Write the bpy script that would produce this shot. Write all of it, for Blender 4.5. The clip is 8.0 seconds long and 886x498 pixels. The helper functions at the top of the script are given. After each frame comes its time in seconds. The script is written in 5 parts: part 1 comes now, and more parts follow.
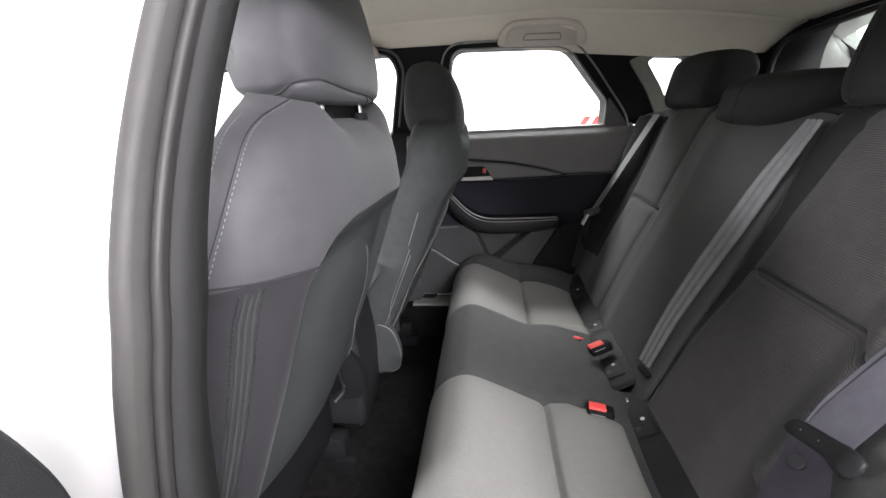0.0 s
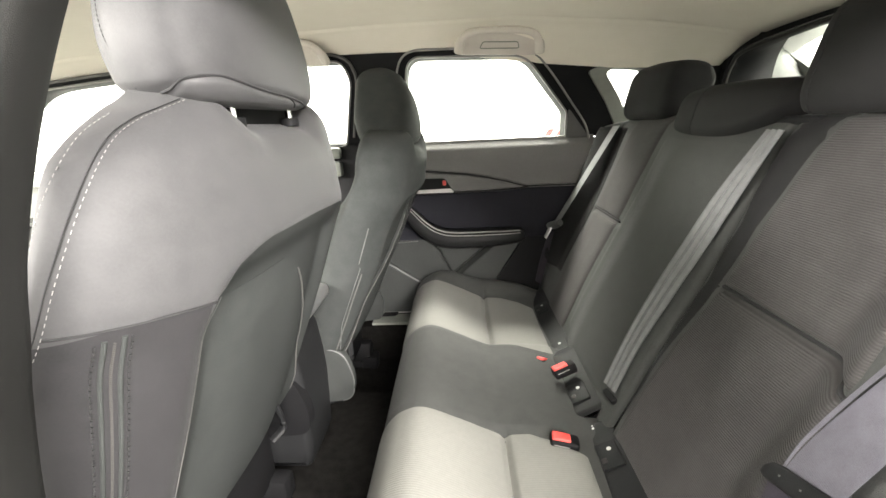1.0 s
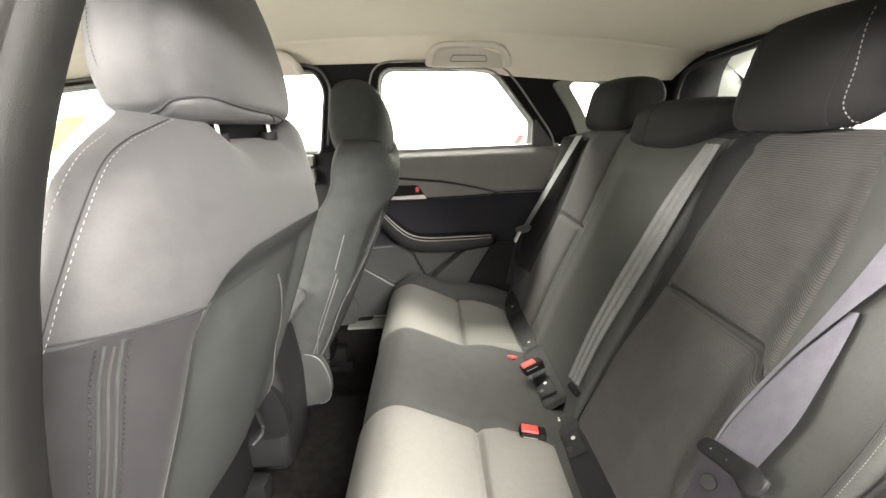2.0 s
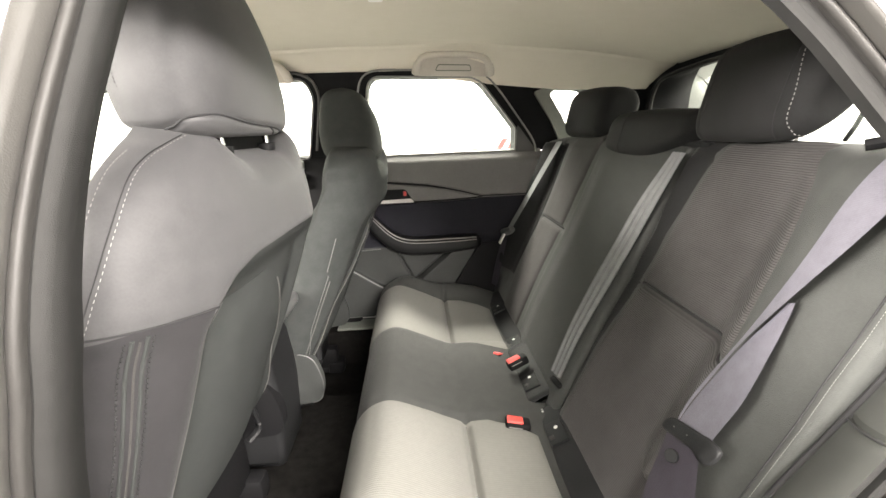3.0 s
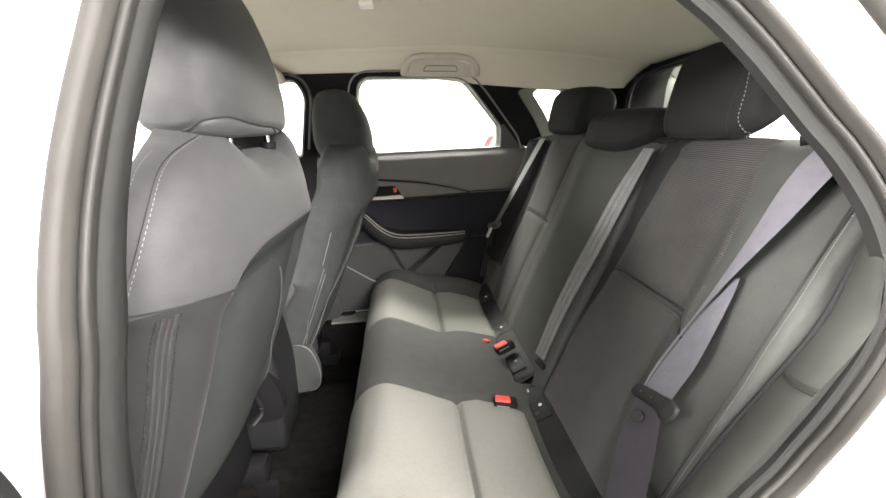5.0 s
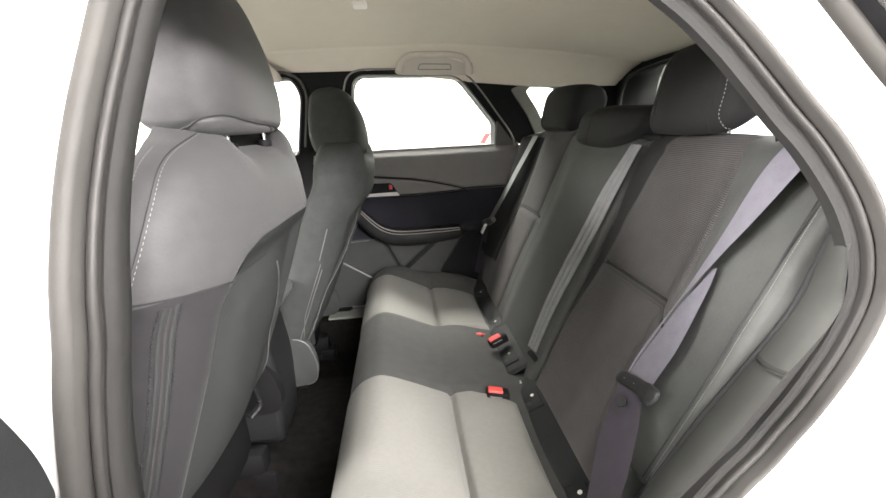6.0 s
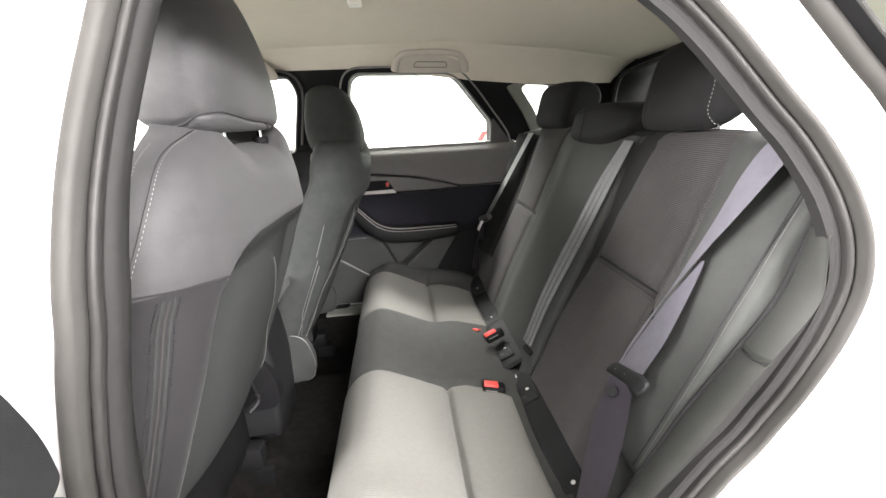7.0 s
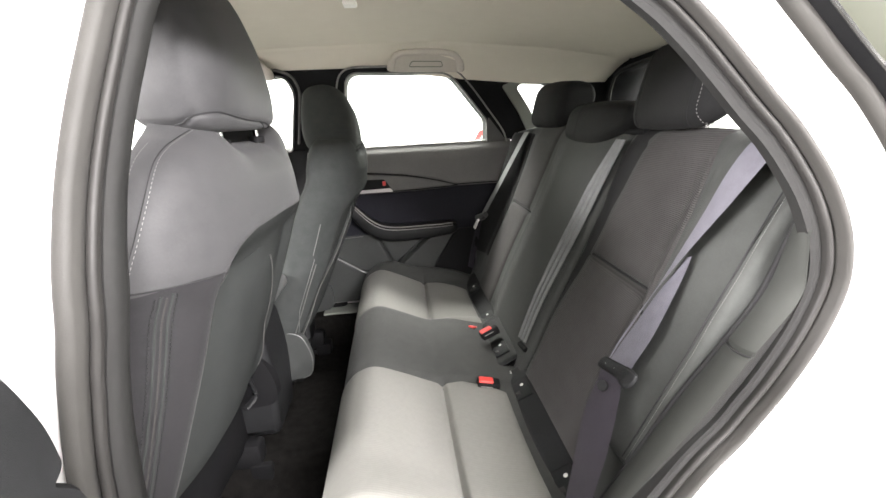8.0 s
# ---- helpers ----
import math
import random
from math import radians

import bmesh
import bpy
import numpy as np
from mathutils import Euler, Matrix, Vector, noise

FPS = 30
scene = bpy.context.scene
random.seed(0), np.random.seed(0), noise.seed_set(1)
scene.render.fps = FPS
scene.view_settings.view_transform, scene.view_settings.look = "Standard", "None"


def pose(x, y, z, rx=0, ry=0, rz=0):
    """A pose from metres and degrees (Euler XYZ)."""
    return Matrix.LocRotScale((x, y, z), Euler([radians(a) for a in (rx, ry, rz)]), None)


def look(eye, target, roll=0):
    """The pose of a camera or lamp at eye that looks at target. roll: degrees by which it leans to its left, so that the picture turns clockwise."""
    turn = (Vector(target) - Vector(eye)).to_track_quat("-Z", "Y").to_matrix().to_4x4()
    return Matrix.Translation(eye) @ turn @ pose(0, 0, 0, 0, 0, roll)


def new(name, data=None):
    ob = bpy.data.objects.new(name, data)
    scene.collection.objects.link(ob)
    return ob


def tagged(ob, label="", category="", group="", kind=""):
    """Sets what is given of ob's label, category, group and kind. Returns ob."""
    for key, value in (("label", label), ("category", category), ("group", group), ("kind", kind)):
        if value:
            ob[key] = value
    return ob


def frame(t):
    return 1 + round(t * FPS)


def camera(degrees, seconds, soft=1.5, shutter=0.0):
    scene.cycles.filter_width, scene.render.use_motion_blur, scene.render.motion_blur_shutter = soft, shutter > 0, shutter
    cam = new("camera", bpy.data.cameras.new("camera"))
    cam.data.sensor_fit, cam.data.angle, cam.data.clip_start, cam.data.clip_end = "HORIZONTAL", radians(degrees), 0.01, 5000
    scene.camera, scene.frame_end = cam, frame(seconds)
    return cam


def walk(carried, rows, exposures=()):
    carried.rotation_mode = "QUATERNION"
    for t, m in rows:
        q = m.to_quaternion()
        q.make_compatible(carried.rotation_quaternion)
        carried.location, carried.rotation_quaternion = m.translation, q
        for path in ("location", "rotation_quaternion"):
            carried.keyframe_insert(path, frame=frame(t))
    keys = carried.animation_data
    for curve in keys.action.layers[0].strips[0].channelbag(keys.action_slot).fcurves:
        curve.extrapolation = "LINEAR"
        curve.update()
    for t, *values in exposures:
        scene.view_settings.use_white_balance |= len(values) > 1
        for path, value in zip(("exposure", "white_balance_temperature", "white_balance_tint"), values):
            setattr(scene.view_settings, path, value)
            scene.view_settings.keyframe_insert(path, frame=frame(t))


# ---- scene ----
# The car's own axes: x towards its tail, y across it (the open doorway is at negative y), z up from the ground.
cam = camera(93.4, 8.0)
PATH = [
    (0, (-0.113, -0.962, 1.196), (-0.320, 0.793, 0.615), -3.21),
    (0.5, (-0.080, -0.904, 1.192), (-0.234, 0.865, 0.644), -3.03),
    (1, (-0.077, -0.883, 1.185), (-0.155, 0.895, 0.647), -2.72),
    (1.5, (-0.072, -0.900, 1.190), (-0.086, 0.883, 0.659), -2.52),
    (2, (-0.074, -0.926, 1.201), (-0.036, 0.857, 0.674), -2.35),
    (3.5, (-0.086, -0.993, 1.219), (0.035, 0.789, 0.698), -2.42),
    (4, (-0.090, -1.009, 1.220), (0.045, 0.771, 0.695), -2.50),
    (4.5, (-0.092, -1.021, 1.220), (0.053, 0.756, 0.690), -2.59),
    (6, (-0.081, -1.061, 1.219), (0.078, 0.712, 0.675), -2.86),
    (6.5, (-0.080, -1.064, 1.217), (0.081, 0.705, 0.668), -3.06),
    (7, (-0.076, -1.074, 1.216), (0.090, 0.696, 0.665), -3.05),
    (7.5, (-0.073, -1.081, 1.216), (0.099, 0.686, 0.663), -3.04),
    (8, (-0.069, -1.087, 1.216), (0.103, 0.681, 0.661), -3.14),
]
EXPOSURES = [(0.0, -0.70, 6250, 14), (0.3, -0.28, 6450, 11), (0.6, 0.14, 6700, 7), (1.0, 0.24, 6900, 7), (1.5, 0.26, 7000, 8), (2.0, 0.24, 7050, 8), (3.5, 0.05, 7080, 9),
             (4.5, -0.09, 6980, 9), (6.0, -0.13, 6730, 10), (8.0, -0.21, 6600, 10)]
walk(cam, [(t, look(eye, target, roll)) for t, eye, target, roll in PATH], EXPOSURES)

# ---------------------------------------------------------------- light
world = bpy.data.worlds.new("world")
scene.world = world
world.use_nodes = True
world.node_tree.nodes["Background"].inputs[0].default_value = (1, 1, 1, 1)
world.node_tree.nodes["Background"].inputs[1].default_value = 0.3


def area_lamp(name, eye, target, sx, sy, watts, colour):
    data = bpy.data.lights.new(name, "AREA")
    data.shape, data.size, data.size_y, data.energy, data.color = "RECTANGLE", sx, sy, watts, colour
    ob = new(name, data)
    ob.matrix_world = look(eye, target)
    return ob


area_lamp("booth_lamp_near", (1.5, -3.9, 2.5), (0.0, -0.2, 0.8), 3.4, 0.6, 1350, (1.0, 0.965, 0.985))
area_lamp("booth_lamp_above", (1.5, -2.5, 3.3), (0.2, -0.6, 0.0), 2.6, 0.9, 340, (1.0, 0.97, 0.98))
area_lamp("booth_lamp_corner", (-4.2, -2.4, 2.3), (0.4, -0.4, 1.1), 1.6, 0.6, 1300, (1.0, 0.97, 0.98))
area_lamp("booth_lamp_far", (0.0, 2.2, 3.3), (0.0, 0.4, 1.0), 7.0, 1.0, 2100, (1.0, 0.99, 0.96))
area_lamp("booth_lamp_front", (-4.2, 0.0, 2.6), (-1.0, 0.0, 1.0), 4.0, 1.4, 350, (1.0, 0.99, 0.96))
area_lamp("booth_lamp_tail", (4.2, 0.0, 2.6), (1.0, 0.0, 1.0), 4.0, 1.4, 700, (1.0, 0.99, 0.96))


# ---------------------------------------------------------------- materials
def material(name, base, rough=0.6, metal=0.0, second=None, scale=60.0, bump=0.0, bump_scale=400.0,
             sheen=0.0, spec=0.5, ribs=None, rib_depth=0.0, coat=0.0, rib_tone=0.0):
    """Principled surface: two tones mixed by a coarse noise, a fine noise as relief, and ribs along one axis if given."""
    m = bpy.data.materials.new(name)
    m.use_nodes = True
    n, l = m.node_tree.nodes, m.node_tree.links
    b = n["Principled BSDF"]
    b.inputs["Base Color"].default_value = (*base, 1)
    b.inputs["Roughness"].default_value = rough
    b.inputs["Metallic"].default_value = metal
    b.inputs["Specular IOR Level"].default_value = spec
    b.inputs["Sheen Weight"].default_value = sheen
    b.inputs["Sheen Roughness"].default_value = 0.4
    b.inputs["Coat Weight"].default_value = coat
    co = n.new("ShaderNodeTexCoord")
    if second:
        coarse = n.new("ShaderNodeTexNoise")
        coarse.inputs["Scale"].default_value = scale
        coarse.inputs["Detail"].default_value = 6
        l.new(co.outputs["Object"], coarse.inputs["Vector"])
        wide = n.new("ShaderNodeTexNoise")
        wide.inputs["Scale"].default_value = scale / 9
        wide.inputs["Detail"].default_value = 3
        l.new(co.outputs["Object"], wide.inputs["Vector"])
        add = n.new("ShaderNodeMath")
        add.operation = "MULTIPLY_ADD"
        l.new(coarse.outputs["Fac"], add.inputs[0])
        add.inputs[1].default_value = 0.6
        l.new(wide.outputs["Fac"], add.inputs[2])
        ramp = n.new("ShaderNodeValToRGB")
        ramp.color_ramp.elements[0].position, ramp.color_ramp.elements[1].position = 0.55, 1.05
        ramp.color_ramp.elements[0].color, ramp.color_ramp.elements[1].color = (*base, 1), (*second, 1)
        l.new(add.outputs[0], ramp.inputs["Fac"])
        l.new(ramp.outputs["Color"], b.inputs["Base Color"])
        rr = n.new("ShaderNodeMapRange")
        rr.inputs["To Min"].default_value, rr.inputs["To Max"].default_value = max(0.02, rough - 0.06), min(1, rough + 0.06)
        l.new(wide.outputs["Fac"], rr.inputs["Value"])
        l.new(rr.outputs["Result"], b.inputs["Roughness"])
    height = None
    if bump:
        fine = n.new("ShaderNodeTexNoise")
        fine.inputs["Scale"].default_value = bump_scale
        fine.inputs["Detail"].default_value = 3
        l.new(co.outputs["Object"], fine.inputs["Vector"])
        bn = n.new("ShaderNodeBump")
        bn.inputs["Strength"].default_value = bump
        bn.inputs["Distance"].default_value = 0.001
        l.new(fine.outputs["Fac"], bn.inputs["Height"])
        height = bn
    if ribs:
        axis, period = ribs
        wave = n.new("ShaderNodeTexWave")
        wave.bands_direction = axis
        wave.inputs["Scale"].default_value = 0.314 / period
        wave.inputs["Distortion"].default_value = 0.0
        wave.inputs["Detail Scale"].default_value = 30.0
        l.new(co.outputs["Object"], wave.inputs["Vector"])
        if rib_tone and second:
            # base colour darker between the ribs, lighter on them
            rib_level = n.new("ShaderNodeMapRange")
            rib_level.inputs["To Min"].default_value, rib_level.inputs["To Max"].default_value = 1 - rib_tone, 1 + rib_tone
            l.new(wave.outputs["Fac"], rib_level.inputs["Value"])
            weave = n.new("ShaderNodeVectorMath")
            weave.operation = "SCALE"
            l.new(ramp.outputs["Color"], weave.inputs[0])
            l.new(rib_level.outputs["Result"], weave.inputs["Scale"])
            l.new(weave.outputs["Vector"], b.inputs["Base Color"])
        bw = n.new("ShaderNodeBump")
        bw.inputs["Strength"].default_value = rib_depth
        bw.inputs["Distance"].default_value = 0.002
        l.new(wave.outputs["Fac"], bw.inputs["Height"])
        if height:
            l.new(height.outputs["Normal"], bw.inputs["Normal"])
        height = bw
    if height:
        l.new(height.outputs["Normal"], b.inputs["Normal"])
    return m


FABRIC = material("charcoal_knit", (0.034, 0.0358, 0.0340), 0.7, second=(0.0425, 0.0444, 0.0424), scale=300, bump=0.5, bump_scale=900, sheen=0.06, spec=0.16)
FABRIC_DARK = material("black_knit", (0.0112, 0.0112, 0.0113), 0.72, second=(0.0150, 0.0150, 0.0152), scale=300, bump=0.5, bump_scale=900, sheen=0.02, spec=0.10)
FRONT_CLOTH = material("grey_charcoal_knit", (0.037, 0.037, 0.0385), 0.55, second=(0.046, 0.0455, 0.0470), scale=420, bump=0.35, bump_scale=2000, sheen=0.06, spec=0.24)
LOWER_CLOTH = material("violet_charcoal_knit", (0.0155, 0.015, 0.0161), 0.65, second=(0.0205, 0.0199, 0.0214), scale=420, bump=0.35, bump_scale=2000, sheen=0.04, spec=0.18)
CUSHION_CLOTH = material("grey_green_charcoal_knit", (0.033, 0.0342, 0.0325), 0.75, second=(0.041, 0.0422, 0.0402), scale=300, bump=0.5, bump_scale=900, sheen=0.06, spec=0.12)
# rear panels; on the far seat this darker tone stands for shade
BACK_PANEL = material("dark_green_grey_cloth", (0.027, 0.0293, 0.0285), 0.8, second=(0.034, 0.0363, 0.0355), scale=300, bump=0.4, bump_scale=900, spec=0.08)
RIBBED = material("brown_black_ribbed_cloth", (0.041, 0.0392, 0.0388), 0.7, second=(0.0500, 0.0480, 0.0475), scale=260, bump=0.3, bump_scale=900, sheen=0.03, spec=0.08, ribs=("Z", 0.0031), rib_depth=0.40, rib_tone=0.17)
LIGHT_CLOTH = material("light_grey_ribbed_cloth", (0.138, 0.137, 0.126), 0.85, second=(0.149, 0.148, 0.136), scale=900, bump=0.3, bump_scale=900, sheen=0.05, spec=0.08, ribs=("Y", 0.0045), rib_depth=0.12, rib_tone=0.04)
PLASTIC = material("black_grained_plastic", (0.0080, 0.0083, 0.0088), 0.55, second=(0.0115, 0.0118, 0.0124), scale=150, bump=0.35, bump_scale=1400, spec=0.16)
PLASTIC_DARK = material("deep_black_plastic", (0.005, 0.005, 0.0056), 0.65, second=(0.0075, 0.0075, 0.008), scale=150, bump=0.3, bump_scale=1400, spec=0.12)
SOFT_TRIM = material("soft_charcoal_trim", (0.074, 0.073, 0.071), 0.55, second=(0.086, 0.084, 0.082), scale=120, bump=0.35, bump_scale=1500, spec=0.22)
DOOR_PAD = material("charcoal_door_vinyl", (0.135, 0.132, 0.129), 0.6, second=(0.152, 0.149, 0.145), scale=120, bump=0.35, bump_scale=1500, spec=0.2)
SATIN = material("satin_silver_plating", (0.78, 0.77, 0.76), 0.45, 0.5, second=(0.72, 0.71, 0.70), scale=80)
LOWER_TRIM = material("dark_green_grey_plastic", (0.026, 0.028, 0.027), 0.5, second=(0.032, 0.034, 0.033), scale=140, bump=0.35, bump_scale=1400, spec=0.3)
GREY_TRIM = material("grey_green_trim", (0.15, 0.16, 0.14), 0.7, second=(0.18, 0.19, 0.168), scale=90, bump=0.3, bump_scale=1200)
# darker copy of GREY_TRIM: the tail's dimmer light is in the colour
TAIL_TRIM = material("shaded_grey_green_lining", (0.105, 0.112, 0.10), 0.7, second=(0.125, 0.132, 0.12), scale=90, bump=0.3, bump_scale=1200, spec=0.3)
DOOR_RECESS = material("blue_black_cloth", (0.011, 0.011, 0.0155), 0.8, second=(0.014, 0.014, 0.019), scale=200, bump=0.4, bump_scale=900, spec=0.22)
PAD = material("charcoal_vinyl", (0.034, 0.0354, 0.0328), 0.8, second=(0.039, 0.0404, 0.0378), scale=60, bump=0.25, bump_scale=1500, spec=0.1)
SEAL_TRIM = material("dark_grey_doorway_trim", (0.0140, 0.0139, 0.0136), 0.7, second=(0.0175, 0.0174, 0.0170), scale=120, bump=0.35, bump_scale=1500, spec=0.14)
GREY_RIM = material("grey_plastic_rim", (0.065, 0.066, 0.065), 0.45, second=(0.08, 0.081, 0.08), scale=60)
FRAME_GREY = material("grey_frame_bead", (0.17, 0.165, 0.158), 0.45, second=(0.20, 0.195, 0.188), scale=60)
GLOSS = material("gloss_black_trim", (0.008, 0.008, 0.009), 0.18, second=(0.012, 0.012, 0.013), scale=50)
RUBBER = material("grey_black_rubber", (0.034, 0.0328, 0.031), 0.6, second=(0.042, 0.0405, 0.038), scale=40, bump=0.2, bump_scale=700, spec=0.22)
STRIP = material("grey_pillar_strip", (0.030, 0.029, 0.027), 0.6, second=(0.037, 0.0355, 0.033), scale=40, spec=0.2)
RUBBER_DARK = material("black_rubber", (0.020, 0.0192, 0.0185), 0.5, second=(0.026, 0.025, 0.024), scale=40, bump=0.2, bump_scale=700, spec=0.2)
LINER = material("beige_headliner_cloth", (0.68, 0.63, 0.54), 0.95, second=(0.70, 0.65, 0.56), scale=200, bump=0.3, bump_scale=700, spec=0.08)
LINER_PLASTIC = material("beige_grained_plastic", (0.46, 0.42, 0.37), 0.6, second=(0.50, 0.46, 0.41), scale=100, bump=0.2, bump_scale=1500)
CARPET = material("black_carpet", (0.004, 0.0038, 0.0036), 1.0, second=(0.010, 0.0094, 0.0088), scale=420, bump=1.0, bump_scale=600, spec=0.03)
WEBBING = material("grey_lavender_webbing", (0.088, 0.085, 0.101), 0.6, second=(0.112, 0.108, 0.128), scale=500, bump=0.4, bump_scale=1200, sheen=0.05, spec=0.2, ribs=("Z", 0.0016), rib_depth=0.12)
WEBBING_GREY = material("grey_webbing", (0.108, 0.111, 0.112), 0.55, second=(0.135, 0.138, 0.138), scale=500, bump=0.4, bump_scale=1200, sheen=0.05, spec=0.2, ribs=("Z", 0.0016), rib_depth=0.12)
# lap runs of the same straps, coloured darker for their shade
WEBBING_SHADED = material("shaded_violet_webbing", (0.025, 0.0215, 0.0285), 0.6, second=(0.034, 0.030, 0.039), scale=500, bump=0.4, bump_scale=1200, sheen=0.05, spec=0.2, ribs=("Z", 0.0016), rib_depth=0.12)
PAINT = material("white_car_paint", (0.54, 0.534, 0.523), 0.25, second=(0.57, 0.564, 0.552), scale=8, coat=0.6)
CHROME = material("satin_chrome", (0.75, 0.75, 0.75), 0.2, 1.0, second=(0.70, 0.70, 0.70), scale=80)
RED = material("red_button_plastic", (0.62, 0.05, 0.045), 0.4, second=(0.68, 0.065, 0.055), scale=120)
RED_SIGN = material("red_wall_graphic", (0.26, 0.010, 0.010), 0.6, second=(0.29, 0.012, 0.012), scale=20)
THREAD = material("pale_grey_thread", (0.165, 0.162, 0.156), 0.85, second=(0.20, 0.196, 0.19), scale=600)
THREAD_DARK = material("dark_thread", (0.006, 0.006, 0.0065), 0.9, second=(0.010, 0.010, 0.011), scale=600)
BADGE = material("grey_white_badge", (0.42, 0.42, 0.40), 0.6, second=(0.5, 0.5, 0.48), scale=300)
WALL = material("white_booth_wall", (0.56, 0.56, 0.55), 0.8, second=(0.60, 0.60, 0.59), scale=3, bump=0.05, bump_scale=80)
FLOOR_PAINT = material("grey_floor_paint", (0.15, 0.15, 0.145), 0.4, second=(0.18, 0.18, 0.175), scale=4, bump=0.1, bump_scale=120)
STICKER = material("yellow_green_paper", (0.23, 0.24, 0.09), 0.7, second=(0.26, 0.27, 0.11), scale=60)
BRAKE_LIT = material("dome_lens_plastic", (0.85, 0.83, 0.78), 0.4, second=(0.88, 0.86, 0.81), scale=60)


def glass_material():
    m = bpy.data.materials.new("window_glass")
    m.use_nodes = True
    n, l = m.node_tree.nodes, m.node_tree.links
    out = n["Material Output"]
    n.remove(n["Principled BSDF"])
    clear, gloss, mix, fres = (n.new("ShaderNodeBsdfTransparent"), n.new("ShaderNodeBsdfGlossy"), n.new("ShaderNodeMixShader"), n.new("ShaderNodeFresnel"))
    clear.inputs[0].default_value = (0.87, 0.93, 0.87, 1)
    gloss.inputs["Roughness"].default_value = 0.02
    fres.inputs["IOR"].default_value = 1.45
    l.new(fres.outputs[0], mix.inputs[0])
    l.new(clear.outputs[0], mix.inputs[1])
    l.new(gloss.outputs[0], mix.inputs[2])
    l.new(mix.outputs[0], out.inputs["Surface"])
    return m


GLASS = glass_material()
# opaque olive base carries the pane's reflection along with its green tint
TINTED = material("olive_tinted_glass", (0.040, 0.042, 0.033), 0.3, second=(0.048, 0.050, 0.039), scale=3, spec=0.2)


# ---------------------------------------------------------------- building tools
def lerp(x, xs, ys):
    return float(np.interp(x, xs, ys))


def curve(x, xs, ys):
    """Like lerp, but smooth at the given points."""
    if x <= xs[0]:
        return float(ys[0])
    if x >= xs[-1]:
        return float(ys[-1])
    i = int(np.searchsorted(xs, x, side="right")) - 1
    slope = [(ys[j + 1] - ys[j]) / (xs[j + 1] - xs[j]) for j in range(len(xs) - 1)]

    def tangent(j):
        if j == 0 or j == len(xs) - 1:
            return slope[min(j, len(slope) - 1)]
        a, b = slope[j - 1], slope[j]
        return 2 * a * b / (a + b) if a * b > 0 else 0.0
    h = xs[i + 1] - xs[i]
    u = (x - xs[i]) / h
    return ((1 + 2 * u) * (1 - u) ** 2 * ys[i] + u * (1 - u) ** 2 * h * tangent(i)
            + u * u * (3 - 2 * u) * ys[i + 1] + u * u * (u - 1) * h * tangent(i + 1))


def ease(a, b, x):
    """0 before a, 1 past b, smooth between (a may be the larger)."""
    s = min(1.0, max(0.0, (x - a) / (b - a)))
    return s * s * (3 - 2 * s)


def spline(pts, count, closed=False):
    """count points along a smooth curve through pts, evenly spread."""
    p = [Vector(q) for q in pts]
    k, fine = len(p), []
    spans = k if closed else k - 1
    for i in range(spans):
        a, b, c, d = ((p[(i + j) % k] for j in (-1, 0, 1, 2)) if closed else
                      (p[max(0, i - 1)], p[i], p[i + 1], p[min(k - 1, i + 2)]))
        for s in range(16):
            u = s / 16
            fine.append(0.5 * ((2 * b) + (c - a) * u + (2 * a - 5 * b + 4 * c - d) * u * u + (3 * b - a - 3 * c + d) * u ** 3))
    fine.append(p[0].copy() if closed else p[-1].copy())
    run = [0.0]
    for i in range(1, len(fine)):
        run.append(run[-1] + (fine[i] - fine[i - 1]).length)
    out = []
    for i in range(count):
        want = run[-1] * i / (count if closed else count - 1)
        j = min(len(run) - 2, max(0, int(np.searchsorted(run, want, side="right")) - 1))
        f = (want - run[j]) / max(1e-9, run[j + 1] - run[j])
        out.append(fine[j].lerp(fine[j + 1], f))
    return out


def sheet(bm, rows, close_u=False, close_v=False):
    """Quads over rows of points. Returns the rows of vertices."""
    v = [[bm.verts.new(q) for q in row] for row in rows]
    nr, nc = len(v), len(v[0])
    for i in range(nr if close_v else nr - 1):
        for j in range(nc if close_u else nc - 1):
            bm.faces.new((v[i][j], v[i][(j + 1) % nc], v[(i + 1) % nr][(j + 1) % nc], v[(i + 1) % nr][j]))
    return v


def loft(bm, loops):
    """A closed body through loops of points, its two ends capped."""
    v = sheet(bm, loops, close_u=True)
    bm.faces.new(v[0][::-1])
    bm.faces.new(v[-1])
    return v


def tube(bm, pts, r, sides=8, closed=False, flat=1.0, up=(0, 0, 1)):
    """A round (or flattened) rod along pts; r may be a function of 0..1."""
    loops, k = [], len(pts)
    for i in range(k):
        a, b = (pts[(i - 1) % k], pts[(i + 1) % k]) if closed else (pts[max(0, i - 1)], pts[min(k - 1, i + 1)])
        way = (Vector(b) - Vector(a)).normalized()
        side = way.cross(Vector(up))
        side = side.normalized() if side.length > 1e-4 else way.orthogonal().normalized()
        top = side.cross(way).normalized()
        rr = r(i / max(1, k - 1)) if callable(r) else r
        loops.append([Vector(pts[i]) + side * (rr * math.cos(math.tau * s / sides)) + top * (rr * flat * math.sin(math.tau * s / sides)) for s in range(sides)])
    if closed:
        sheet(bm, loops, close_u=True, close_v=True)
    else:
        loft(bm, loops)


def box(bm, centre, size, bevel=0.004, turn=None, segments=2):
    m = Matrix.Translation(centre) @ (turn or Matrix()) @ Matrix.Diagonal((*size, 1))
    made = bmesh.ops.create_cube(bm, size=1, matrix=m)
    if bevel:
        edges = list({e for q in made["verts"] for e in q.link_edges})
        bmesh.ops.bevel(bm, geom=edges, offset=bevel, segments=segments, affect="EDGES", profile=0.5)


